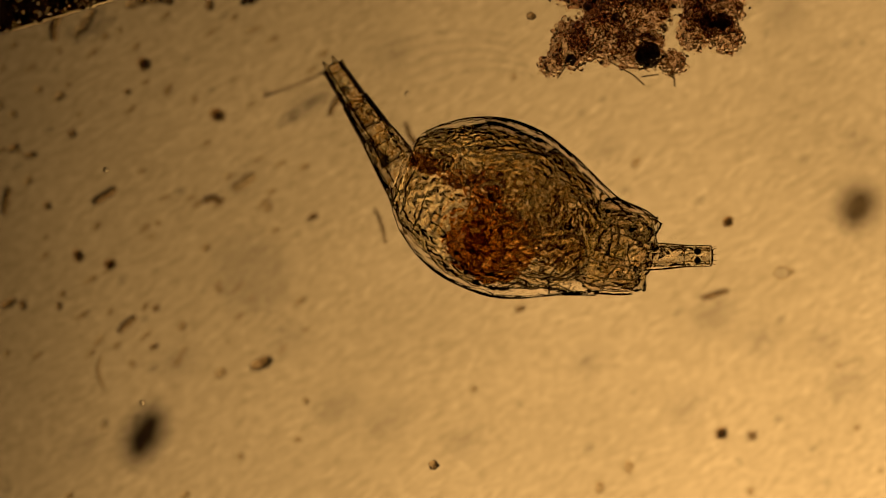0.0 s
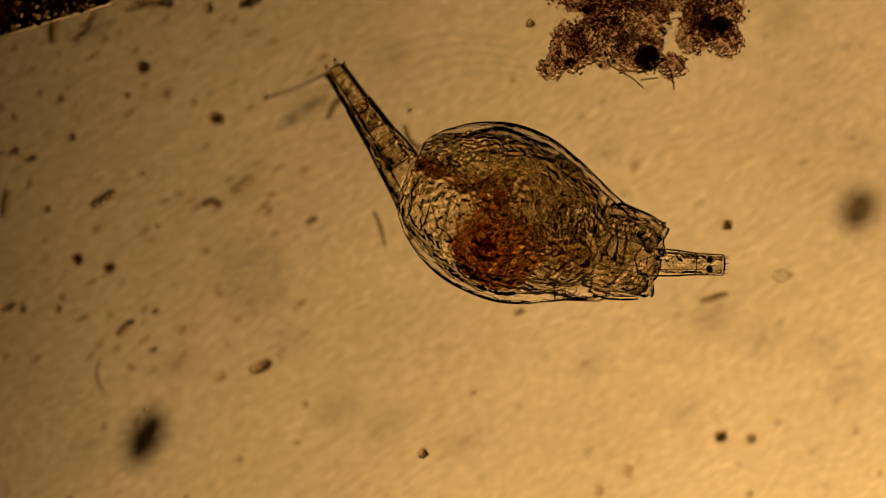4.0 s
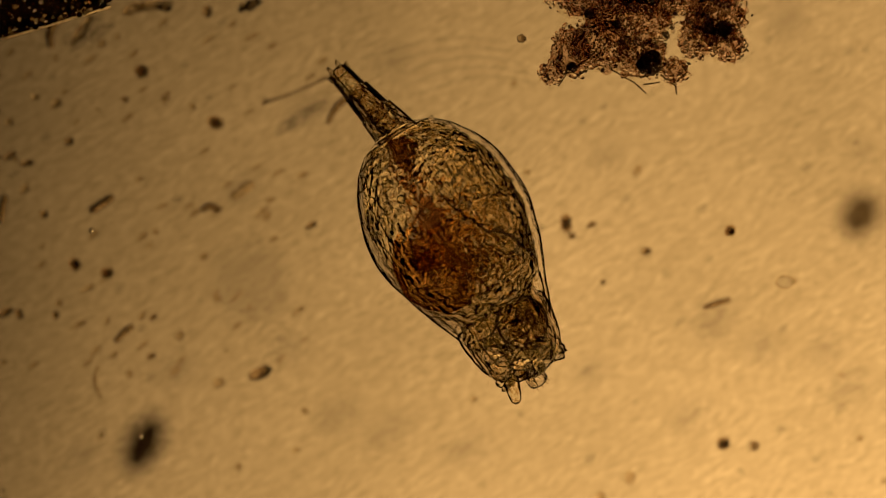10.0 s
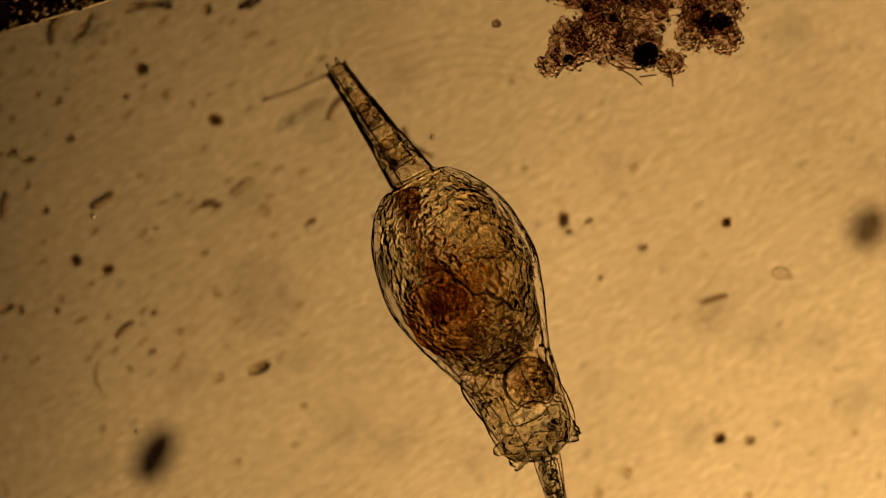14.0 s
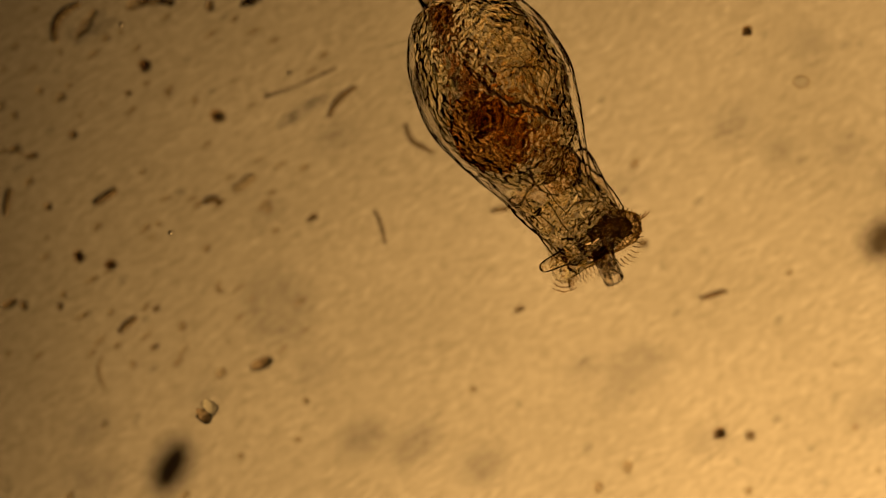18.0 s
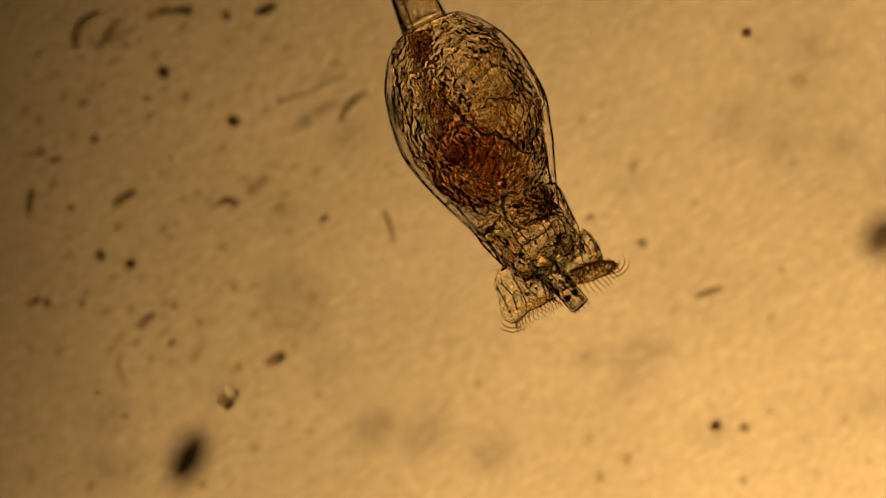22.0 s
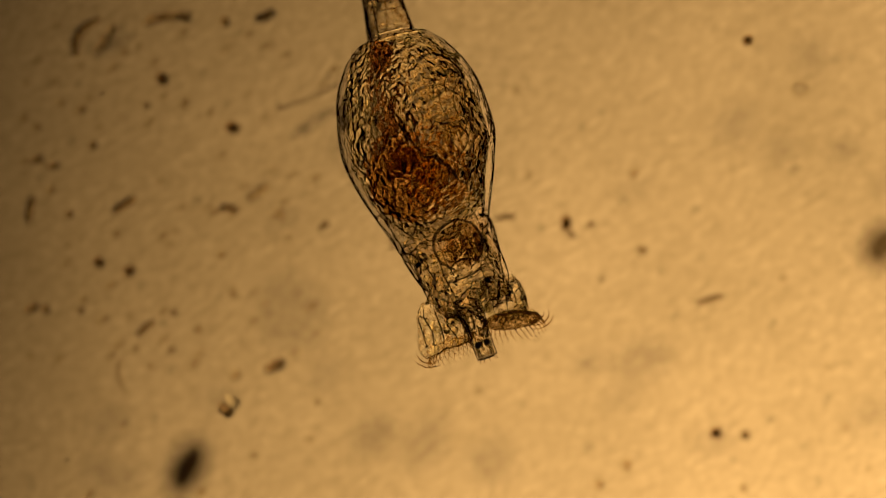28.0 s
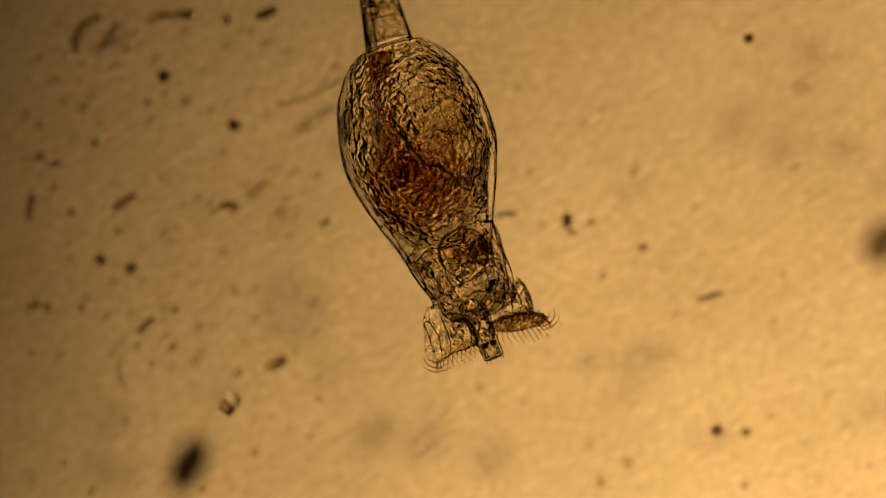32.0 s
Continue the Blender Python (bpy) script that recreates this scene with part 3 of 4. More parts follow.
def foot():
    """Three joints that slide into one another; each has its front end at x = 0.13."""
    made = []
    for k, (r0, r1) in enumerate(((0.016, 0.024), (0.022, 0.034), (0.030, 0.048))):
        seg = part("foot_joint", skin([(0.0, r0 * 0.8), (0.006, r0), (0.05, (r0 * 2 + r1) / 3), (0.10, (r0 + r1 * 2) / 3), (0.124, r1), (0.132, r1 * 0.8)], 0.07, 0.9, 32, 0.07, 20.0 + k, shut=(k == 0, False)), FOOT, rotifer, "clear tapering foot joint")
        for i, a in enumerate((0.0, math.pi, 2.0)):
            a += 0.25 * rng.random()
            pts = [(x, 0.97 * r * math.cos(a + 0.15 * noise.noise((x * 40, i, k))), 0.87 * r * math.sin(a)) for x, r in ((0.004, r0), (0.03, r0 * 0.8 + r1 * 0.2), (0.05, (r0 * 2 + r1) / 3), (0.075, (r0 + r1) / 2), (0.10, (r0 + r1 * 2) / 3), (0.128, r1))]
            # two side cords paint the foot's dark refracted outline; the third is a crease
            part("foot_outline_fold", tube(pts, (0.0040, 0.0036, 0.0022)[k] if i < 2 else 0.0019, 6), EDGE if i < 2 else FOLD, seg)
        for n in range(3):
            x = 0.018 + 0.038 * n
            r = r0 + (r1 - r0) * x / 0.13
            part("joint_ring", tube([(x + 0.006 * noise.noise((w, k, 7 + n)), 0.95 * r * math.cos(w), 0.86 * r * math.sin(w)) for w in np.linspace(0.3, 2.9, 18)], 0.0009, 6, taper=lambda f: 0.3 + math.sin(math.pi * f)), FOLD, seg)
        part("foot_tissue", skin([(0.008, r0 * 0.5), (0.014, r0 * 0.78), (0.05, (r0 * 2 + r1) / 3 * 0.84), (0.10, (r0 + r1 * 2) / 3 * 0.84), (0.126, r1 * 0.82)], 0.06, 0.9, 28, 0.30, 26.0 + k), NECK, seg, "golden crumpled foot tissue", lining=LINING)
        cs = [(0.01 + 0.11 * rng.random(), r0 * (rng.random() * 1.6 - 0.8), r0 * (rng.random() * 1.4 - 0.7)) for q in range(22)]
        tagged(part("foot_drops", balls(cs, [0.003 + 0.006 * rng.random() for c in cs], 2), OIL, seg), kind="stuff")
        if k == 0:
            for s in (-1, 1):
                part("spur", tube([(0.02, s * r0 * 0.8, 0.0), (0.012, s * (r0 + 0.003), 0.0), (0.002, s * (r0 + 0.006), 0.0)], 0.005, 8, taper=lambda f: 1 - 0.8 * f), FOOT, seg, "short pointed spur")
                part("toe", tube([(0.004, s * 0.008, 0.0), (-0.004, s * 0.009, 0.0), (-0.011, s * 0.010, 0.0)], 0.005, 8, taper=lambda f: 1 - 0.6 * f), FOOT, seg, "short clinging toe")
        made.append(seg)
    return made


(SHELL, STOMACH_SAC, SIDE_SAC, JAWS), (COLLAR, FEELER), SNOUT, FEET, SLEEVE = trunk(), neck(), rostrum(), foot(), sleeve()
LOBES = [lobe(-1), lobe(1)]

# ---- debris on the slide ----
UNDER = -0.222


def grain_thing(u, v, w, h, turn, material, label, name="debris_grain", category="debris", group="debris under the slide", z=None):
    """A speck that sticks to the slide's lower face, or lies at height z."""
    seed = u * 0.013 + v * 0.029
    high = min(w, h) * 0.0005 * 0.7
    low = UNDER - high * 0.9 if z is None else z + high * 0.9
    small = 0.42 if material is GRIT else 0.5
    ob = part(name, lump((w * small / 1000, h * small / 1000, high), 0.30, seed, 3), material)
    ob.matrix_basis = Matrix.Translation(at(u, v, low)) @ pose(0, 0, 0, 0, 0, turn)
    if material is GRIT:
        part("ragged_edge", lump((w * 0.00064, h * 0.00064, high * 0.8), 0.35, seed + 5, 3), HAZE, ob, "thin brown ragged edge")
    return tagged(ob, label, category, group)


def rod_thing(pts, width, material, label, name="debris_rod", category="debris", group="rods and fibres under the slide", z=None):
    r = width * 0.0005
    p = [at(u, v, UNDER - r * 0.8 if z is None else z + r * 0.8) for u, v in pts]
    fine = []
    for i in range(len(p) - 1):
        a, b, c, d = (Vector(p[max(i - 1, 0)]), Vector(p[i]), Vector(p[i + 1]), Vector(p[min(i + 2, len(p) - 1)]))
        for f in np.linspace(0, 1, 6)[:-1]:
            fine.append(0.5 * (2 * b + (c - a) * f + (2 * a - 5 * b + 4 * c - d) * f**2 + (3 * b - a - 3 * c + d) * f**3))
    fine.append(Vector(p[-1]))
    base = fine[len(fine) // 2].copy()
    ob = part(name, tube([q - base for q in fine], r, 8, taper=lambda f: 0.55 + 0.6 * math.sin(math.pi * f) ** 0.6 + 0.15 * noise.noise((f * 9, width, 0))), material)
    ob.matrix_basis = Matrix.Translation(base)
    return tagged(ob, label, category, group)


DARK, MID = "small dark brown grain of grit stuck under the slide", "small pale brown grain of debris under the slide"
for u, v, w, h, turn in ((254, 113, 20, 19, 0), (384, 203, 24, 17, -15), (194, 467, 20, 15, 10), (138, 452, 16, 20, 30), (1276, 767, 19, 18, 0), (1000, 380, 17, 24, 10)):
    grain_thing(u, v, w, h, turn, GRIT, DARK)
for u, v, w, h, turn in ((1331, 770, 19, 17, 0), (225, 162, 14, 12, 0), (14, 537, 34, 14, 28), (40, 539, 14, 20, 20), (1140, 429, 20, 13, 15), (1010, 402, 15, 12, 0), (104, 541, 12, 16, 0), (920, 546, 20, 11, 20), (553, 383, 24, 11, 25), (24, 261, 24, 12, 35), (54, 274, 26, 12, 10), (127, 236, 18, 15, 0), (83, 364, 16, 16, 0), (275, 545, 17, 10, 30), (272, 613, 20, 10, 25), (370, 8, 18, 22, 0), (1065, 483, 10, 10, 0), (1045, 382, 18, 10, 30)):
    grain_thing(u, v, w, h, turn, PALE, MID)
for u, v, w, h, turn in ((68, 158, 18, 14, 0), (390, 660, 24, 18, 30), (110, 520, 14, 14, 0), (1400, 481, 12, 12, 0), (1515, 757, 14, 12, 0), (1060, 862, 18, 22, 0), (1113, 826, 20, 26, 0), (1327, 868, 14, 14, 0), (1482, 645, 12, 8, 0), (1557, 832, 10, 10, 0), (838, 688, 14, 10, 40), (404, 605, 8, 8, 0), (178, 180, 8, 8, 0), (908, 135, 14, 10, 20), (1125, 287, 24, 14, 60), (250, 302, 16, 10, 20), (930, 290, 16, 12, 0)):
    grain_thing(u, v, w, h, turn, FAINT, "faint see-through speck under the slide")
grain_thing(463, 643, 44, 22, 25, PALE, "soft brown oblong flake under the slide")
for pts, width, material, label in (
    ([(163, 359), (184, 346), (205, 332)], 15, PALE, "straight brown rod under the slide"),
    ([(360, 358), (374, 350), (393, 358)], 13, PALE, "bent brown rod under the slide"),
    ([(1240, 528), (1265, 520), (1290, 513)], 10, PALE, "thin straight brown needle under the slide"),
    ([(208, 588), (226, 570), (240, 560)], 12, PALE, "short bent rod under the slide"),
    ([(6, 380), (10, 350), (16, 330)], 13, PALE, "upright brown rod under the slide"),
    ([(180, 628), (172, 655), (184, 688)], 7, FAINT, "thin curved fibre under the slide"),
    ([(662, 368), (674, 395), (682, 432)], 6, PALE, "thin curved fibre under the slide"),
    ([(582, 205), (592, 182), (612, 162), (632, 150)], 11, PALE, "bent dark rod beside the foot"),
    ([(96, 72), (94, 45), (108, 20), (140, 2)], 15, PALE, "dark curved strand under the slide"),
    ([(868, 372), (890, 368), (908, 366)], 9, PALE, "short dark rod under the slide"),
    ([(716, 215), (728, 245), (748, 258), (768, 268)], 9, PALE, "hooked brown strand under the slide"),
    ([(412, 335), (432, 322), (452, 308)], 18, FAINT, "faint brown rod under the slide"),
):
    rod_thing(pts, width, material, label)


def beaded(pts, width):
    """A fibre like a loose string of beads."""
    base = Vector(at(*pts[len(pts) // 2], UNDER))
    thing = tagged(new("beaded_fibre"), "thin pale brown fibre beaded like a string of pearls", "fibre", "rods and fibres under the slide")
    thing.matrix_basis = Matrix.Translation(base)
    way = [Vector(at(u, v, UNDER - width * 0.0004)) - base for u, v in pts]
    part("thread", tube(way, width * 0.0002, 6), PALE, thing, "hair-thin thread")
    for k in range(15):
        f = k / 14 * (len(way) - 1)
        i = min(int(f), len(way) - 2)
        p = way[i].lerp(way[i + 1], f - i)
        size = width * 0.0005 * (0.7 + 0.6 * abs(noise.noise((k * 1.7, 4, 4))) + (0.5 if k == 0 else 0))
        part("bead", lump((size * 1.3, size, size), 0.3, 60.0 + k, 2, at=p), PALE, thing)


beaded([(470, 168), (510, 155), (560, 133), (592, 118)], 7)


def tuft(u, v, bits, label):
    """A ragged tuft of a few uneven flakes; bits: offset and size of each."""
    base = Vector(at(u, v, UNDER))
    thing = tagged(new("debris_tuft"), label, "debris", "tufts under the slide")
    thing.matrix_basis = Matrix.Translation(base)
    for n, (du, dv, w, h, turn, material) in enumerate(bits):
        high = min(w, h) * 0.00035
        ob = part("flake", lump((w * 0.0005, h * 0.0005, high), 0.75, u + 3.3 * n, 3, 2.6), material, thing)
        ob.matrix_basis = Matrix.Translation(Vector(at(u + du, v + dv, UNDER - high * 0.8)) - base) @ pose(0, 0, 0, 0, 0, turn)
    return thing


tuft(150, 42, ((0, 0, 64, 17, 58, FAINT), (6, 4, 70, 26, 50, SMEAR), (34, 2, 50, 18, 40, SMEAR), (-26, 14, 26, 12, 60, SMEAR)), "ragged brown tuft beside the dark strand")
tuft(270, 1, ((0, 0, 40, 12, 8, FAINT), (-30, 2, 40, 18, 20, FAINT), (26, 0, 24, 12, -10, PALE), (6, -6, 60, 14, 5, FAINT)), "ragged dark tuft under the slide")
tuft(446, -4, ((0, 0, 40, 16, 25, PALE), (-10, 4, 24, 12, 35, PALE)), "ragged dark tuft under the slide")
tuft(535, 192, ((0, 0, 70, 22, 38, SMEAR), (22, -14, 50, 16, 30, SMEAR), (-26, 16, 50, 18, 40, SMEAR)), "faint smear beside the bent rod")
scatter = random.Random(11)
for k in range(80):
    u, v = 560 * scatter.random() ** 1.2 if k < 56 else 900 + 660 * scatter.random(), 882 * scatter.random()
    grain_thing(u, v, 8 + 16 * scatter.random(), 7 + 8 * scatter.random(), 20 + 40 * scatter.random(), FAINT if k % 3 and k < 56 else SMEAR, "faint see-through speck under the slide")
for k in range(46):
    u, v = 30 + 560 * scatter.random(), 20 + 640 * scatter.random()
    grain_thing(u, v, 16 + 18 * scatter.random(), 6 + 4 * scatter.random(), 24 + 22 * scatter.random(), FAINT, "faint slanting sliver of debris under the slide", "debris_sliver")
for k in range(5):
    y = 52 + 17 * k
    rod_thing([(640 + 24 * k, y + 40 - k), (735 + 16 * k, y + 12), (822 + 13 * k, y + 2), (900 + 12 * k, y + 10 + k)], 3.0, SMEAR, "faint hair-thin arched fibre", "fibre", "fibre", "arched fibres")

# ---- dust on the lamp glass, far out of focus ----
DUST = []
for u, v, w, h, turn, material, label in (
    (258, 770, 112, 60, 62, DUSK, "dark blurred almond-shaped dust flake on the lamp glass"),
    (1520, 366, 84, 66, 60, DRAB, "dark blurred round dust flake on the lamp glass"),
):
    high = 0.02
    ob = part("dust_flake", lump((w * 0.00084, h * 0.00084, high), 0.15, u * 0.01, 3), material)
    ob.matrix_basis = Matrix.Translation(at(u, v, -3.005 + high * 0.9)) @ pose(0, 0, 0, 0, 0, turn)
    DUST.append(tagged(ob, label, "dust", "dust on the lamp glass"))
for u, v, w, h in ((445, 485, 120, 150), (315, 640, 70, 40), (600, 722, 90, 50), (1045, 642, 60, 40), (1522, 258, 44, 40), (1500, 672, 80, 50), (1216, 722, 70, 50), (430, 318, 60, 34), (700, 92, 60, 40), (1070, 262, 60, 30), (150, 790, 70, 40), (550, 180, 80, 40), (1390, 20, 60, 60), (820, 780, 70, 40), (510, 600, 80, 40), (690, 745, 90, 50)):
    ob = part("dust_smear", lump((w * 0.00084, h * 0.00084, 0.01), 0.25, u * 0.01, 3), SMEAR)
    ob.matrix_basis = Matrix.Translation(at(u, v, -2.996)) @ pose(0, 0, 0, 0, 0, 30)
    DUST.append(tagged(ob, "faint blurred dust smear on the lamp glass", "dust", "dust on the lamp glass"))

# smears that slide along with the specimen
STREAKS = []
for u, v, w, h, turn in ((1262, 558, 80, 56, 40), (1345, 602, 60, 46, 20), (1460, 605, 60, 40, 20), (700, 1112, 90, 44, 38), (810, 1157, 90, 46, 30), (605, 1110, 90, 44, 30), (118, 1100, 80, 44, 36), (108, 1188, 60, 60, 0), (1090, 985, 120, 70, 20), (995, 992, 60, 40, 20)):
    ob = part("dust_smear", lump((w * 0.00084, h * 0.00084, 0.01), 0.25, u * 0.01, 3), VEIL)
    ob.matrix_basis = Matrix.Translation(at(u, v, -2.996)) @ pose(0, 0, 0, 0, 0, turn)
    STREAKS.append(tagged(ob, "grey blurred dust smear on the lamp glass", "dust", "dust on the lamp glass"))

# ---- what lies in the water and shifts with it ----
AFLOAT = []
DRIFTERS = "grains in the water"
AFLOAT.append(grain_thing(1288, 392, 15, 15, 0, GRIT, "round dark grain with a ragged edge", group=DRIFTERS, z=0.0))
AFLOAT.append(grain_thing(371 - 48, 722 + 354, 34, 22, -40, PALE, "dark brown egg-shaped grain", group=DRIFTERS, z=0.0))
# the grain's lit upper right side, put in as a second, clear lump
AFLOAT.append(grain_thing(381 - 48, 706 + 354, 34, 22, -40, OIL, "bright lit side of the brown grain, added as a clear drop", "lit_side", "drop", DRIFTERS, 0.0))
ring = [at(1384 + 15 * math.cos(w), 482 + 11 * math.sin(w), 0.004) for w in np.linspace(0, 2 * math.pi, 26)]
mid = Vector(at(1384, 482, 0))
cell = part("empty_cell", tube([Vector(p) - mid for p in ring], 0.0018, 7), FAINT)
part("cell_membrane", lump((0.013, 0.009, 0.003), 0.2, 3.0, 3, at=(0, 0, 0.003)), SMEAR, cell, "thin pale membrane")
cell.matrix_basis = Matrix.Translation(mid)
AFLOAT.append(tagged(cell, "pale round empty cell wall", "cell", DRIFTERS))
ROAMERS = [
    (grain_thing(767, 823, 17, 17, 0, PALE, "small brown grain adrift", group=DRIFTERS, z=0.05), [(0, 767, 823), (3, 752, 800), (6, 747, 795), (7, 775, 805), (8, 755, 828), (9, 700, 900), (32, 300, 1300)]),
    (grain_thing(940, 28, 17, 14, 0, PALE, "small brown grain adrift", group=DRIFTERS, z=0.05), [(0, 940, 28), (6, 940, 37), (8, 938, 38), (11, 908, 60), (13, 883, 42), (14, 882, 33), (14.5, 884, 15), (16.5, 890, -220), (32, 900, -330)]),
]
for k, track in enumerate(([(0, 720, 165), (6, 728, 195), (8, 690, 105), (9, 770, 160), (11, 757, 205), (13, 763, 240), (14.5, 770, 220), (17, 602, 116), (24, 234, 311), (28, 561, 107), (32, 306, -3)],
                           [(0, 187, 300), (6, 176, 380), (8, 163, 400), (9, 168, 399), (11, 168, 382), (13, 168, 376), (14.5, 170, 365), (17, 207, 79), (18, 213, 40), (24, 119, 170), (28, 144, 141), (32, 76, 75)],
                           [(0, 251, 711), (6, 262, 725), (11, 251, 756), (13, 246, 757), (14.5, 249, 745), (17, 292, 454), (18, 301, 410), (24, 75, 813), (28, 78, 817), (32, 74, 828)])):
    drop = tagged(part("bubble", balls([(0, 0, 0.0046)], [0.0048], 2), AIR), "tiny bright air bubble in the water", "bubble", "tiny bubbles")
    ROAMERS.append((drop, track))


def swimmer(seed):
    body = part("ciliate", lathe([(-0.021, 0.002), (-0.019, 0.006), (-0.012, 0.0095), (0.0, 0.0105), (0.011, 0.0095), (0.018, 0.006), (0.021, 0.002)], 0.9, 20, 0.25, seed), SWIM)
    part("nucleus", lump((0.006, 0.004, 0.004), 0.2, seed, 2), YOLK, body, "small brown nucleus")
    part("side_fold", tube([(-0.016, 0.006, 0.004), (-0.004, 0.0102, 0.003), (0.008, 0.0098, 0.003), (0.016, 0.006, 0.002)], 0.0012, 5), FOLD, body, "dark crease along the side")
    return tagged(body, "small clear bean-shaped swimming cell", "ciliate", "swimming cells")


SWIMMERS = [
    (swimmer(3.0), [(0, -701, 99, -35), (20.1, -94, 485, -35), (20.4, -4, 541, -20), (20.6, 52, 588, -18), (20.8, 151, 631, -35), (21, 208, 697, -22), (21.2, 284, 758, -45), (21.4, 373, 824, -5), (21.6, 449, 871, -40), (21.8, 526, 928, -30), (23, 893, 1286, -30), (32, 1519, 1539, -30)]),
    (swimmer(8.0), [(0, 599, 1899, 60), (23, 935, 1181, 60), (23.6, 981, 923, 60), (23.8, 962, 795, 50), (24, 909, 646, 0), (24.2, 993, 582, 30), (24.4, 1030, 637, 75), (24.6, 1082, 475, 110), (24.8, 1151, 654, 65), (25, 1027, 686, 5), (25.2, 1115, 483, -60), (25.5, 1292, 633, -15), (26.2, 1687, 640, -15), (32, 2355, 703, -15)]),
]


def clot():
    base = Vector(at(1140, 40, 0))
    thing = tagged(new("debris_clump"), "ragged red-brown clump of grainy debris", "debris clump")
    thing.matrix_basis = Matrix.Translation(base)
    blobs = ((1110, 20, 80, 52), (1060, 66, 54, 46), (1008, 80, 36, 44), (974, 116, 24, 20), (1260, 18, 52, 50), (1282, 66, 30, 32), (1132, 92, 46, 34), (1188, 112, 26, 22), (1230, 50, 36, 44), (1060, -30, 110, 50), (1200, -40, 120, 56))
    r = random.Random(3)
    cs, rs, ds, es = [], [], [], []
    for k, (u, v, a, b) in enumerate(blobs):
        p = Vector(at(u, v, 0.10)) - base
        part("jelly_lump", lump((a * 0.00085, b * 0.00085, 0.085), 0.45, 50.0 + k, 4, 3.2, at=p), CLOT, thing, "brown see-through jelly")
        for q in range(int(a * b / 4.6)):
            w, f = r.random() * 6.283, r.random() ** 0.5 * (0.92 + 0.20 * r.random())
            spot = p + Vector((a * 0.001 * f * math.cos(w), b * 0.001 * f * math.sin(w), 0.045 + (r.random() - 0.5) * 0.07))
            if noise.noise(spot * 55) > 0.28:
                continue
            if q % 6:
                cs.append(spot)
                rs.append(0.0013 + 0.0028 * r.random() ** 1.8)
            else:
                ds.append(spot)
                es.append(0.0012 + 0.0016 * r.random())
    tagged(part("grain_crust", balls(cs, rs, 2, 0.9), CLOTBEAD, thing, "small clear brown grains"), kind="stuff")
    tagged(part("dark_crust", balls(ds, es, 1, 1.2, 5), DUSK, thing, "tiny dark brown grains"), kind="stuff")
    for u, v, s in ((1147, 97, 22), (1276, 38, 15), (1248, 36, 11), (1010, 104, 9), (1090, 30, 8), (1040, 10, 8)):
        part("dark_cell", lump((s * 0.001, s * 0.001, s * 0.0009), 0.14, u * 0.1, 4, 3.0, at=Vector(at(u, v, 0.15)) - base), SOOT, thing, "dark round cell")
    for u, v, du, dv in ((1078, 108, 42, 24), (1118, 130, 22, 20), (1165, 118, 30, 22), (1190, 125, 4, 28), (1135, 135, 30, -4), (1000, 118, -14, 20)):
        pts = [Vector(at(u + du * q / 4, v + dv * q / 4 + 2 * noise.noise((q, u, 0)), 0.10)) - base for q in range(5)]
        part("thread", tube(pts, 0.0015, 5), FOLD, thing, "thin dark thread")
    return thing


def leaf():
    base = Vector(at(60, 0, 0))
    thing = tagged(new("leaf_scrap"), "dark torn leaf scrap with a straight cut edge", "leaf scrap")
    thing.matrix_basis = Matrix.Translation(base)
    bm = bmesh.new()
    ring = [(-60, 72), (40, 44), (120, 20), (200, -4), (220, -60), (120, -140), (-80, -140)]
    low = [bm.verts.new(Vector(at(u, v, 0.004)) - base) for u, v in ring]
    top = [bm.verts.new(Vector(at(u, v, 0.05)) - base) for u, v in ring]
    bm.faces.new(low)
    bm.faces.new(top[::-1])
    for i in range(len(ring)):
        bm.faces.new((low[i - 1], top[i - 1], top[i], low[i]))
    bmesh.ops.recalc_face_normals(bm, faces=bm.faces)
    bmesh.ops.bevel(bm, geom=bm.edges[:], offset=0.006, segments=2, affect="EDGES")
    part("blade", bm, LEAF, thing, "dark grainy leaf flesh", smooth=False)
    r = random.Random(5)
    cs, rs = [], []
    for k in range(420):
        u = -50 + 240 * r.random()
        v = (56 - u * 0.285) - 3 - 70 * r.random()
        cs.append(Vector(at(u, v, 0.052)) - base)
        rs.append(0.003 + 0.005 * r.random())
    tagged(part("cell_layer", balls(cs, rs), CLOTBEAD, thing, "small clear leaf cells"), kind="stuff")
    part("cut_edge", tube([Vector(at(u, v, 0.03)) - base for u, v in ((-60, 73), (40, 46), (120, 22), (200, -2))], 0.0035, 8), SWIM, thing, "bright glassy cut edge")
    return thing


AFLOAT += [clot(), leaf()]


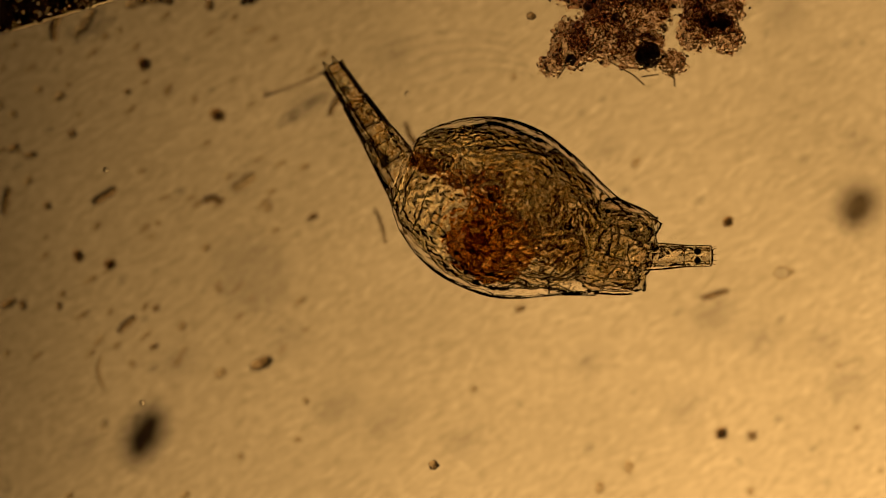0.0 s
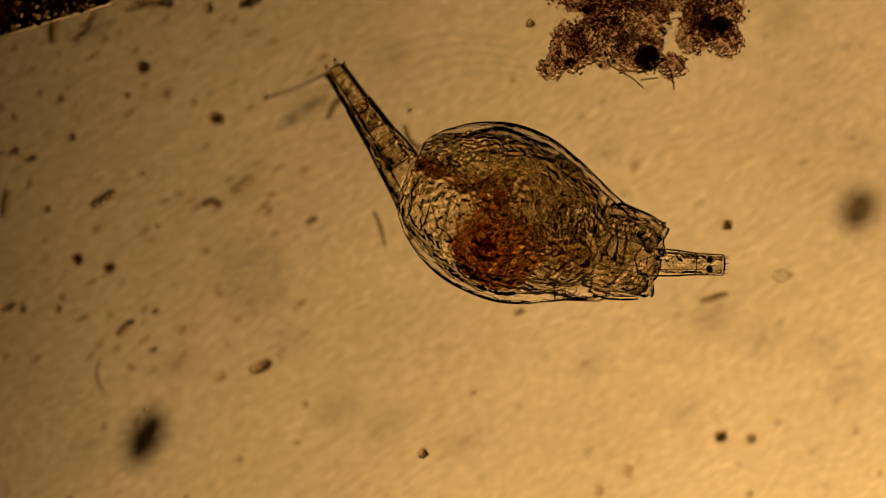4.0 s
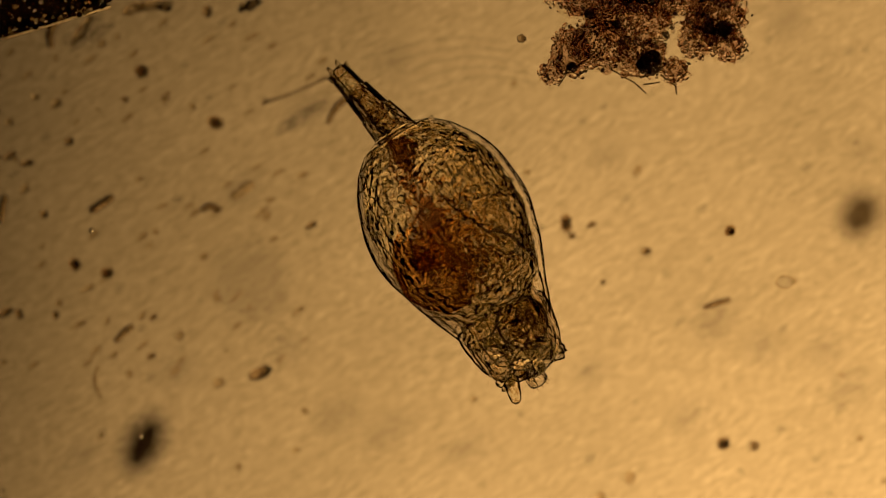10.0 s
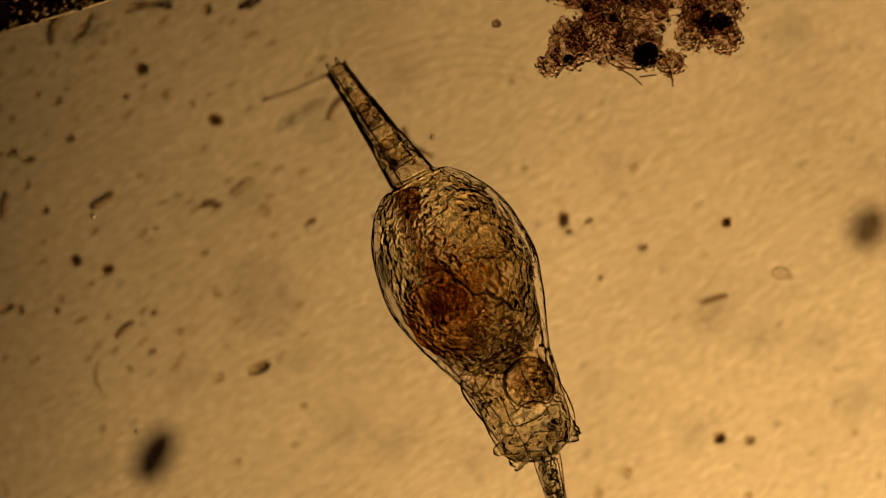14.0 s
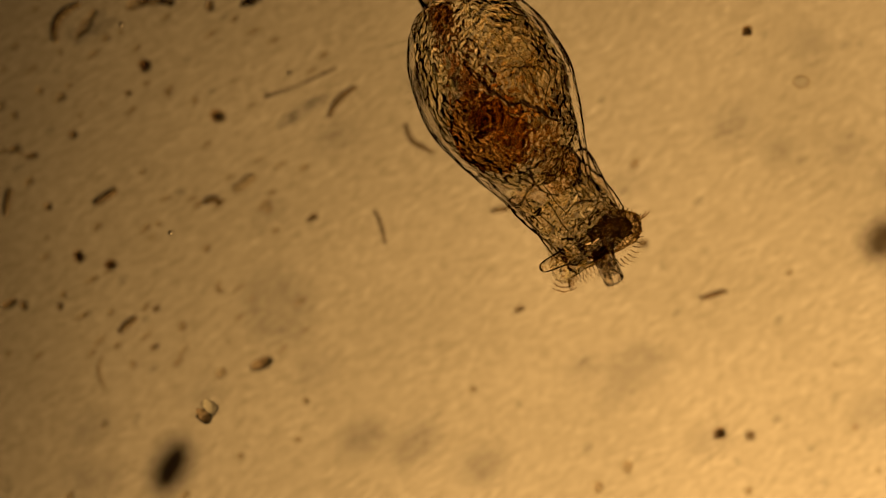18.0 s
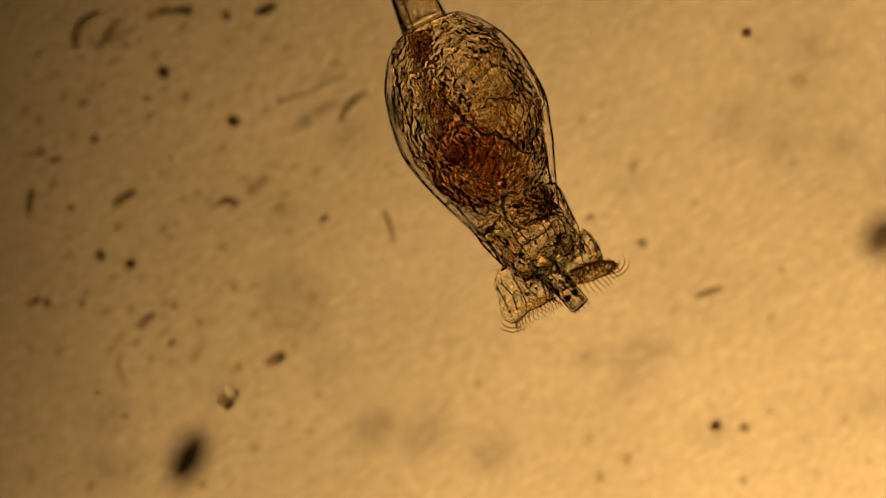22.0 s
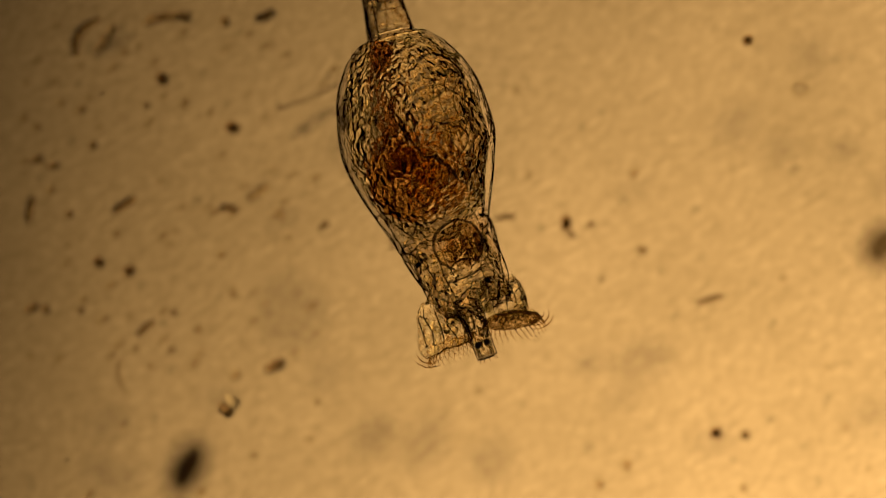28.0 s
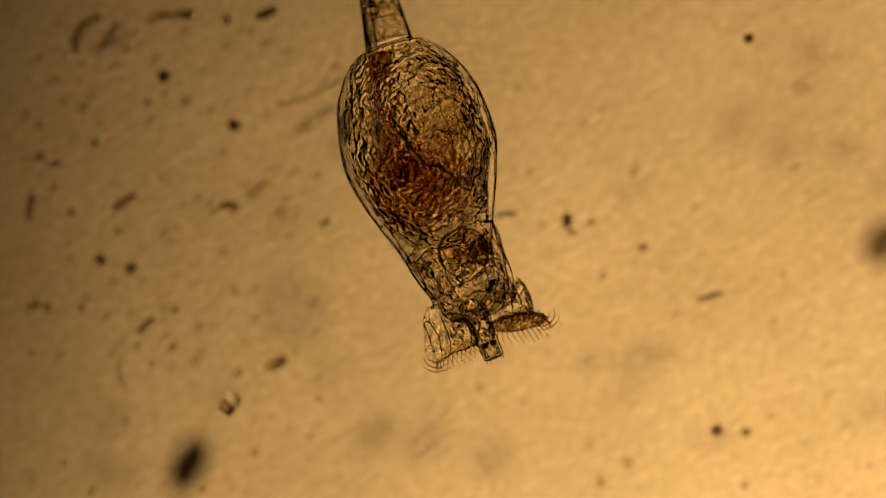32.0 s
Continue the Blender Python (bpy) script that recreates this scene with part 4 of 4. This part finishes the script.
# ---- what moves ----
def motions():
    # the trunk: seconds, x, y, heading, roll, height
    course = [
        (0, -0.0741, 0.1367, -21.19, 0, 0.158), (2, -0.0657, 0.132, -19.87, 0, 0.158), (3.5, -0.0645, 0.1353, -21.17, 0, 0.158), (6, -0.0501, 0.1295, -22.48, 0, 0.158), (6.5, -0.0724, 0.1586, -29.09, 3, 0.158), (7, -0.1423, 0.2565, -32.31, 8, 0.158),
        (7.5, -0.1453, 0.282, -42.99, 14, 0.158), (8, -0.1168, 0.2635, -46.62, 20, 0.158), (9, -0.102, 0.2395, -51.56, 30, 0.158), (10, -0.0826, 0.2161, -59.21, 40, 0.158), (11, -0.0712, 0.1771, -63.75, 46, 0.158), (12, -0.0634, 0.1622, -64.29, 50, 0.158),
        (13, -0.0633, 0.1514, -65.43, 55, 0.158), (14, -0.0514, 0.1332, -63.61, 58, 0.158), (14.5, -0.053, 0.1286, -62.88, 60, 0.158),
    ]
    course += [
        (16.5, -0.0352, 0.3269, -56.68, 60, 0.158), (17, -0.0241, 0.3696, -58.4, 60, 0.158), (17.5, -0.0088, 0.4017, -60.64, 60, 0.158), (18, 0.0012, 0.4387, -61.11, 60, 0.158), (19, 0.0028, 0.4554, -61.25, 60, 0.158), (20, 0.0045, 0.4498, -61.13, 60, 0.158),
        (20.5, -0.029, 0.4233, -60.17, 60, 0.234), (21, -0.0367, 0.4017, -63.68, 60, 0.31), (22, -0.0435, 0.395, -64.86, 60, 0.31), (23, -0.0638, 0.4056, -68.23, 60, 0.31), (24, -0.0831, 0.3925, -72.53, 60, 0.31), (25, -0.0948, 0.3842, -75.31, 60, 0.31),
        (25.5, -0.1005, 0.381, -75.62, 60, 0.31), (28, -0.1029, 0.3879, -75.89, 60, 0.31), (30, -0.1061, 0.3824, -76.56, 60, 0.31),
    ]
    course += [
        (32, -0.1076, 0.3662, -73.99, 60, 0.31),
    ]
    # front of the neck in the trunk: forward, sideways, turn
    collar = [
        (0.4513, 0.0158, 6.29), (0.4536, 0.0212, 8.24), (0.4542, 0.0174, 6.77), (0.456, 0.0178, 6.82), (0.4587, 0.0132, 4.97), (0.4485, 0.0028, 1.14),
        (0.4468, -0.0085, -3.48), (0.4527, -0.0046, -1.8), (0.458, -0.0035, -1.35), (0.4688, -0.0075, -2.66), (0.4718, 0.0025, 0.89), (0.4786, 0.0023, 0.78),
        (0.5028, -0.0028, -0.81), (0.5234, -0.0031, -0.83), (0.5518, -0.0098, -2.3),
    ]
    collar += [
        (0.5734, -0.0098, -2.11), (0.5492, 0.002, 0.47), (0.5389, 0.0032, 0.78), (0.5173, 0.0257, 6.97), (0.5086, 0.0273, 7.73), (0.5117, 0.0322, 8.96),
        (0.4995, 0.0084, 2.49), (0.4834, 0.0244, 7.9), (0.4835, 0.0216, 6.99), (0.5016, 0.0295, 8.63), (0.5006, 0.019, 5.62), (0.5025, 0.0249, 7.27),
        (0.501, 0.0269, 7.9), (0.5033, 0.0306, 8.89), (0.4952, 0.0329, 9.96),
    ]
    collar += [
        (0.4967, 0.0295, 8.87),
    ]
    # tip of the snout in the trunk
    snout = [
        (0.5481, 0.0544, 21.72), (0.554, 0.0554, 18.83), (0.5589, 0.0539, 19.18), (0.5621, 0.0513, 17.51), (0.5395, 0.0305, 12.14), (0.5039, -0.0306, -31.13),
        (0.4828, -0.0145, -9.53), (0.4749, -0.0162, -27.73), (0.4885, -0.0055, -3.74), (0.495, -0.0064, 2.32), (0.5644, -0.0056, -5), (0.5648, -0.0071, -6.27),
        (0.5968, -0.0171, -8.7), (0.6299, -0.0269, -12.6), (0.6615, -0.0281, -9.47),
    ]
    snout += [
        (0.6515, -0.0577, -31.51), (0.6376, -0.0479, -29.42), (0.6089, -0.0495, -36.95), (0.5749, 0.0238, -1.9), (0.5669, 0.0372, 9.61), (0.5635, 0.0301, -2.3),
        (0.5655, 0.0155, 6.2), (0.5604, 0.0344, 15.14), (0.5614, 0.0336, 16.38), (0.5815, 0.0239, 4.98), (0.573, 0.0116, 4.42), (0.571, 0.013, 1.3),
        (0.5729, 0.0125, -0.63), (0.5846, 0.0263, 6.21), (0.5738, 0.0222, 1.99),
    ]
    snout += [
        (0.5747, 0.0254, 6.52),
    ]
    # tip of the foot in the trunk
    toes = [
        (-0.1984, 0.1423, -35.66), (-0.2022, 0.1467, -35.96), (-0.2038, 0.1426, -34.99), (-0.2209, 0.1391, -32.19), (-0.2014, 0.0978, -25.91), (-0.0935, 0.0383, -22.26),
        (-0.0807, 0.0025, -1.79), (-0.1131, -0.0118, 5.93), (-0.1436, -0.0136, 5.41), (-0.1707, -0.0354, 11.72), (-0.2056, -0.0448, 12.28), (-0.2223, -0.0452, 11.49),
        (-0.2332, -0.0436, 10.59), (-0.2567, -0.037, 8.2), (-0.2707, -0.0241, 5.09),
    ]
    toes += [
        (-0.2835, 0.0165, -3.32), (-0.2959, 0.01, -1.93), (-0.2899, -0.0171, 3.37), (-0.2899, -0.0314, 6.18), (-0.2803, -0.0325, 6.6), (-0.2858, -0.0313, 6.25),
        (-0.3117, 0.0087, -1.59), (-0.3343, 0.0011, -0.2), (-0.3372, 0.0041, -0.7), (-0.3197, -0.0013, 0.24), (-0.3233, -0.0029, 0.52), (-0.3276, -0.0055, 0.95),
        (-0.3304, -0.0016, 0.28), (-0.3258, -0.0002, 0.03), (-0.3298, -0.0004, 0.07),
    ]
    toes += [
        (-0.3388, 0.0176, -2.97),
    ]
    # how far the wheels are out
    opened = [
        (0, 0), (2, 0), (3.5, 0), (6, 0), (6.5, 0), (7, 0),
        (7.5, 0), (8, 0), (9, 0), (10, 0), (11, 0), (12, 0),
        (13, 0), (14, 0), (14.5, 0),
    ]
    opened += [
        (16.5, 0), (17, 0), (17.5, 0.25), (18, 0.86), (19, 0.88), (20, 0.96),
        (20.5, 1), (21, 1), (22, 1), (23, 1), (24, 1), (25, 1),
        (25.5, 1), (28, 1), (30, 1),
    ]
    opened += [
        (32, 1),
    ]
    def rolled(m, roll):
        return pose(0, 0, 0, -roll) @ m

    walk(rotifer, [(t, pose(x, y, z, 0, 0, h) @ pose(0, 0, 0, roll)) for t, x, y, h, roll, z in course])
    walk(COLLAR, [(c[0], rolled(pose(a, b, 0, 0, 0, h), c[4])) for c, (a, b, h) in zip(course, collar)])
    walk(SLEEVE, [(c[0], rolled(pose(0.392, b - (a - 0.392) * math.tan(radians(h)), 0, 0, 0, h), c[4])) for c, (a, b, h) in zip(course, collar)])
    # the snout dips and turns its eyes under from second 7 to 20
    over = [0, 0, 0, 0, 0.25, 0.6] + [1] * 14 + [0.6, 0.2] + [0] * 9
    walk(SNOUT, [(c[0], rolled(pose(a, b, 0.03 - 0.10 * f, 0, 0, h) @ pose(0, 0, 0, 0, 30 * f, 0) @ pose(0, 0, 0, 165 * f), c[4])) for c, (a, b, h), f in zip(course, snout, over)])
    # stomach and jaws shift in the trunk: seconds, forward, sideways, upwards, roll
    walk(STOMACH_SAC, [(t, rolled(pose(a, b, c + 0.052, 60), roll)) for t, a, b, c, roll in (
        (0, 0.190, -0.055, 0.0, 0), (6, 0.194, -0.056, 0.0, 0), (9, 0.225, -0.055, 0.0, 30), (11, 0.240, -0.058, 0.0, 46), (14.5, 0.240, -0.045, 0.0, 60), (17, 0.232, -0.038, 0.0, 60), (19, 0.258, -0.039, 0.0, 60), (23, 0.258, -0.033, 0.0, 60), (30, 0.249, -0.028, 0.0, 60), (32, 0.249, -0.028, 0.0, 60))])
    walk(SIDE_SAC, [(t, rolled(pose(a, b, c + 0.02, 30), roll)) for t, a, b, c, roll in (
        (0, 0.180, -0.058, -0.01, 0), (6, 0.184, -0.058, -0.01, 0), (9, 0.228, -0.01, 0.0, 30), (11, 0.212, 0.010, 0.0, 46), (14.5, 0.218, 0.008, 0.0, 60), (17, 0.245, 0.010, 0.0, 60), (19, 0.268, 0.012, 0.0, 60), (23, 0.262, 0.022, 0.0, 60), (30, 0.256, 0.028, 0.0, 60), (32, 0.256, 0.028, 0.0, 60))])
    walk(JAWS, [(t, rolled(pose(a, b, c + 0.042), roll)) for t, a, b, c, roll in (
        (0, 0.305, -0.036, 0.0, 0), (6, 0.305, -0.036, 0.0, 0), (7.5, 0.33, -0.01, 0.0, 14), (9, 0.36, 0.015, 0.0, 30), (11, 0.40, 0.022, 0.0, 46), (14.5, 0.40, 0.022, 0.0, 60), (17, 0.358, 0.02, 0.0, 60), (19, 0.355, 0.02, 0.0, 60), (23, 0.367, 0.024, 0.0, 60), (30, 0.385, 0.024, 0.0, 60), (32, 0.385, 0.024, 0.0, 60))])
    for k, seg in enumerate(FEET):
        rows = []
        for c, (a, b, h) in zip(course, toes):
            f = k / 3
            rows.append((c[0], rolled(pose(a * (1 - f), b * (1 - f), (0.023 - c[5]) * (1 - f), 0, 0, h) @ pose(0.018 * (1 - f), 0, 0), c[4])))
        walk(seg, rows)
    for side, (cup, ring) in zip((-1, 1), LOBES):
        rows = []
        for c, (a, b, h), (t, out) in zip(course, collar, opened):
            low = 0.08 if side < 0 and 0 < out < 1 else 0.0
            faced = 52 if side > 0 and 0.5 < out < 1 else 0
            put = pose(a, b, 0, 0, 0, h) @ pose(-0.19 + (0.217 + 0.003 * side) * out - 0.0003 * faced, side * (0.024 + (0.033 - 0.009 * side) * out - 0.3 * low - 0.0002 * faced), -low, 0, -(14 + 8 * side) * out - faced, side * (30 - (37 + 9 * side) * out))
            rows.append((t, rolled(put, c[4])))
        walk(cup, rows)
        walk(ring, [(k * 0.5, pose(0, 0, 0, side * 42 * k)) for k in range(65)])
    walk(FEELER, [(0, pose(-0.07, -0.03, 0, 0, 0, -20)), (7, pose(-0.06, -0.03, 0, 0, 0, -20)), (8, pose(-0.012, -0.036, 0, 0, 0, -12)), (10, pose(-0.014, -0.036, 0, 0, 0, -14)), (11, pose(-0.012, -0.05, 0, 0, 0, -25)), (12.5, pose(-0.02, -0.05, 0, 0, 0, -50)), (14, pose(-0.045, -0.03, 0, 0, 0, -80)), (17, pose(-0.042, -0.04, 0.04, 0, 0, -100)), (18, pose(-0.03, -0.055, 0.04, 0, 0, -100)), (19, pose(0.0, -0.055, 0.04, 0, 0, -75)), (20, pose(-0.02, -0.045, 0.04, 0, 0, -80)), (21, pose(-0.07, -0.03, 0, 0, 0, -60)), (32, pose(-0.07, -0.03, 0, 0, 0, -60))])
    drift = [(0, 0, 0), (13.5, 0, 0), (14, 0, 0.008), (14.5, 0.001, 0.022), (16.5, 0.022, 0.242), (17, 0.028, 0.295), (17.5, 0.032, 0.314), (18, 0.037, 0.340), (19, 0.040, 0.349), (20, 0.045, 0.353), (32, 0.048, 0.350)]
    for ob in AFLOAT:
        home = ob.matrix_basis.copy()
        walk(ob, [(t, Matrix.Translation((x, y, 0)) @ home) for t, x, y in drift])
    for ob in STREAKS:
        home = ob.matrix_basis.copy()
        walk(ob, [(t, Matrix.Translation((x * 1.675, y * 1.675, 0)) @ home) for t, x, y in drift])
    shift = [(0, -0.004, 0), (2, 0, 0), (8, 0, -0.006), (10.4, -0.004, -0.008), (11, -0.020, -0.055), (12, -0.018, -0.058), (13, 0.003, -0.055), (14, 0.030, -0.052), (16.5, 0.066, -0.088), (19, 0.075, -0.095), (20, 0.076, -0.091), (21, 0.090, -0.085), (25, 0.095, -0.095), (28, 0.090, -0.101), (32, 0.093, -0.097)]
    for ob in DUST:
        home = ob.matrix_basis.copy()
        walk(ob, [(t, Matrix.Translation((x, y, 0)) @ home) for t, x, y in shift])
    for ob, track in ROAMERS:
        low = ob.matrix_basis.translation.z
        walk(ob, [(t, Matrix.Translation(at(u, v, low))) for t, u, v in track])
    for ob, track in SWIMMERS:
        walk(ob, [(t, Matrix.Translation(at(u, v, 0.009)) @ pose(0, 0, 0, 0, 0, turn)) for t, u, v, turn in track])


motions()
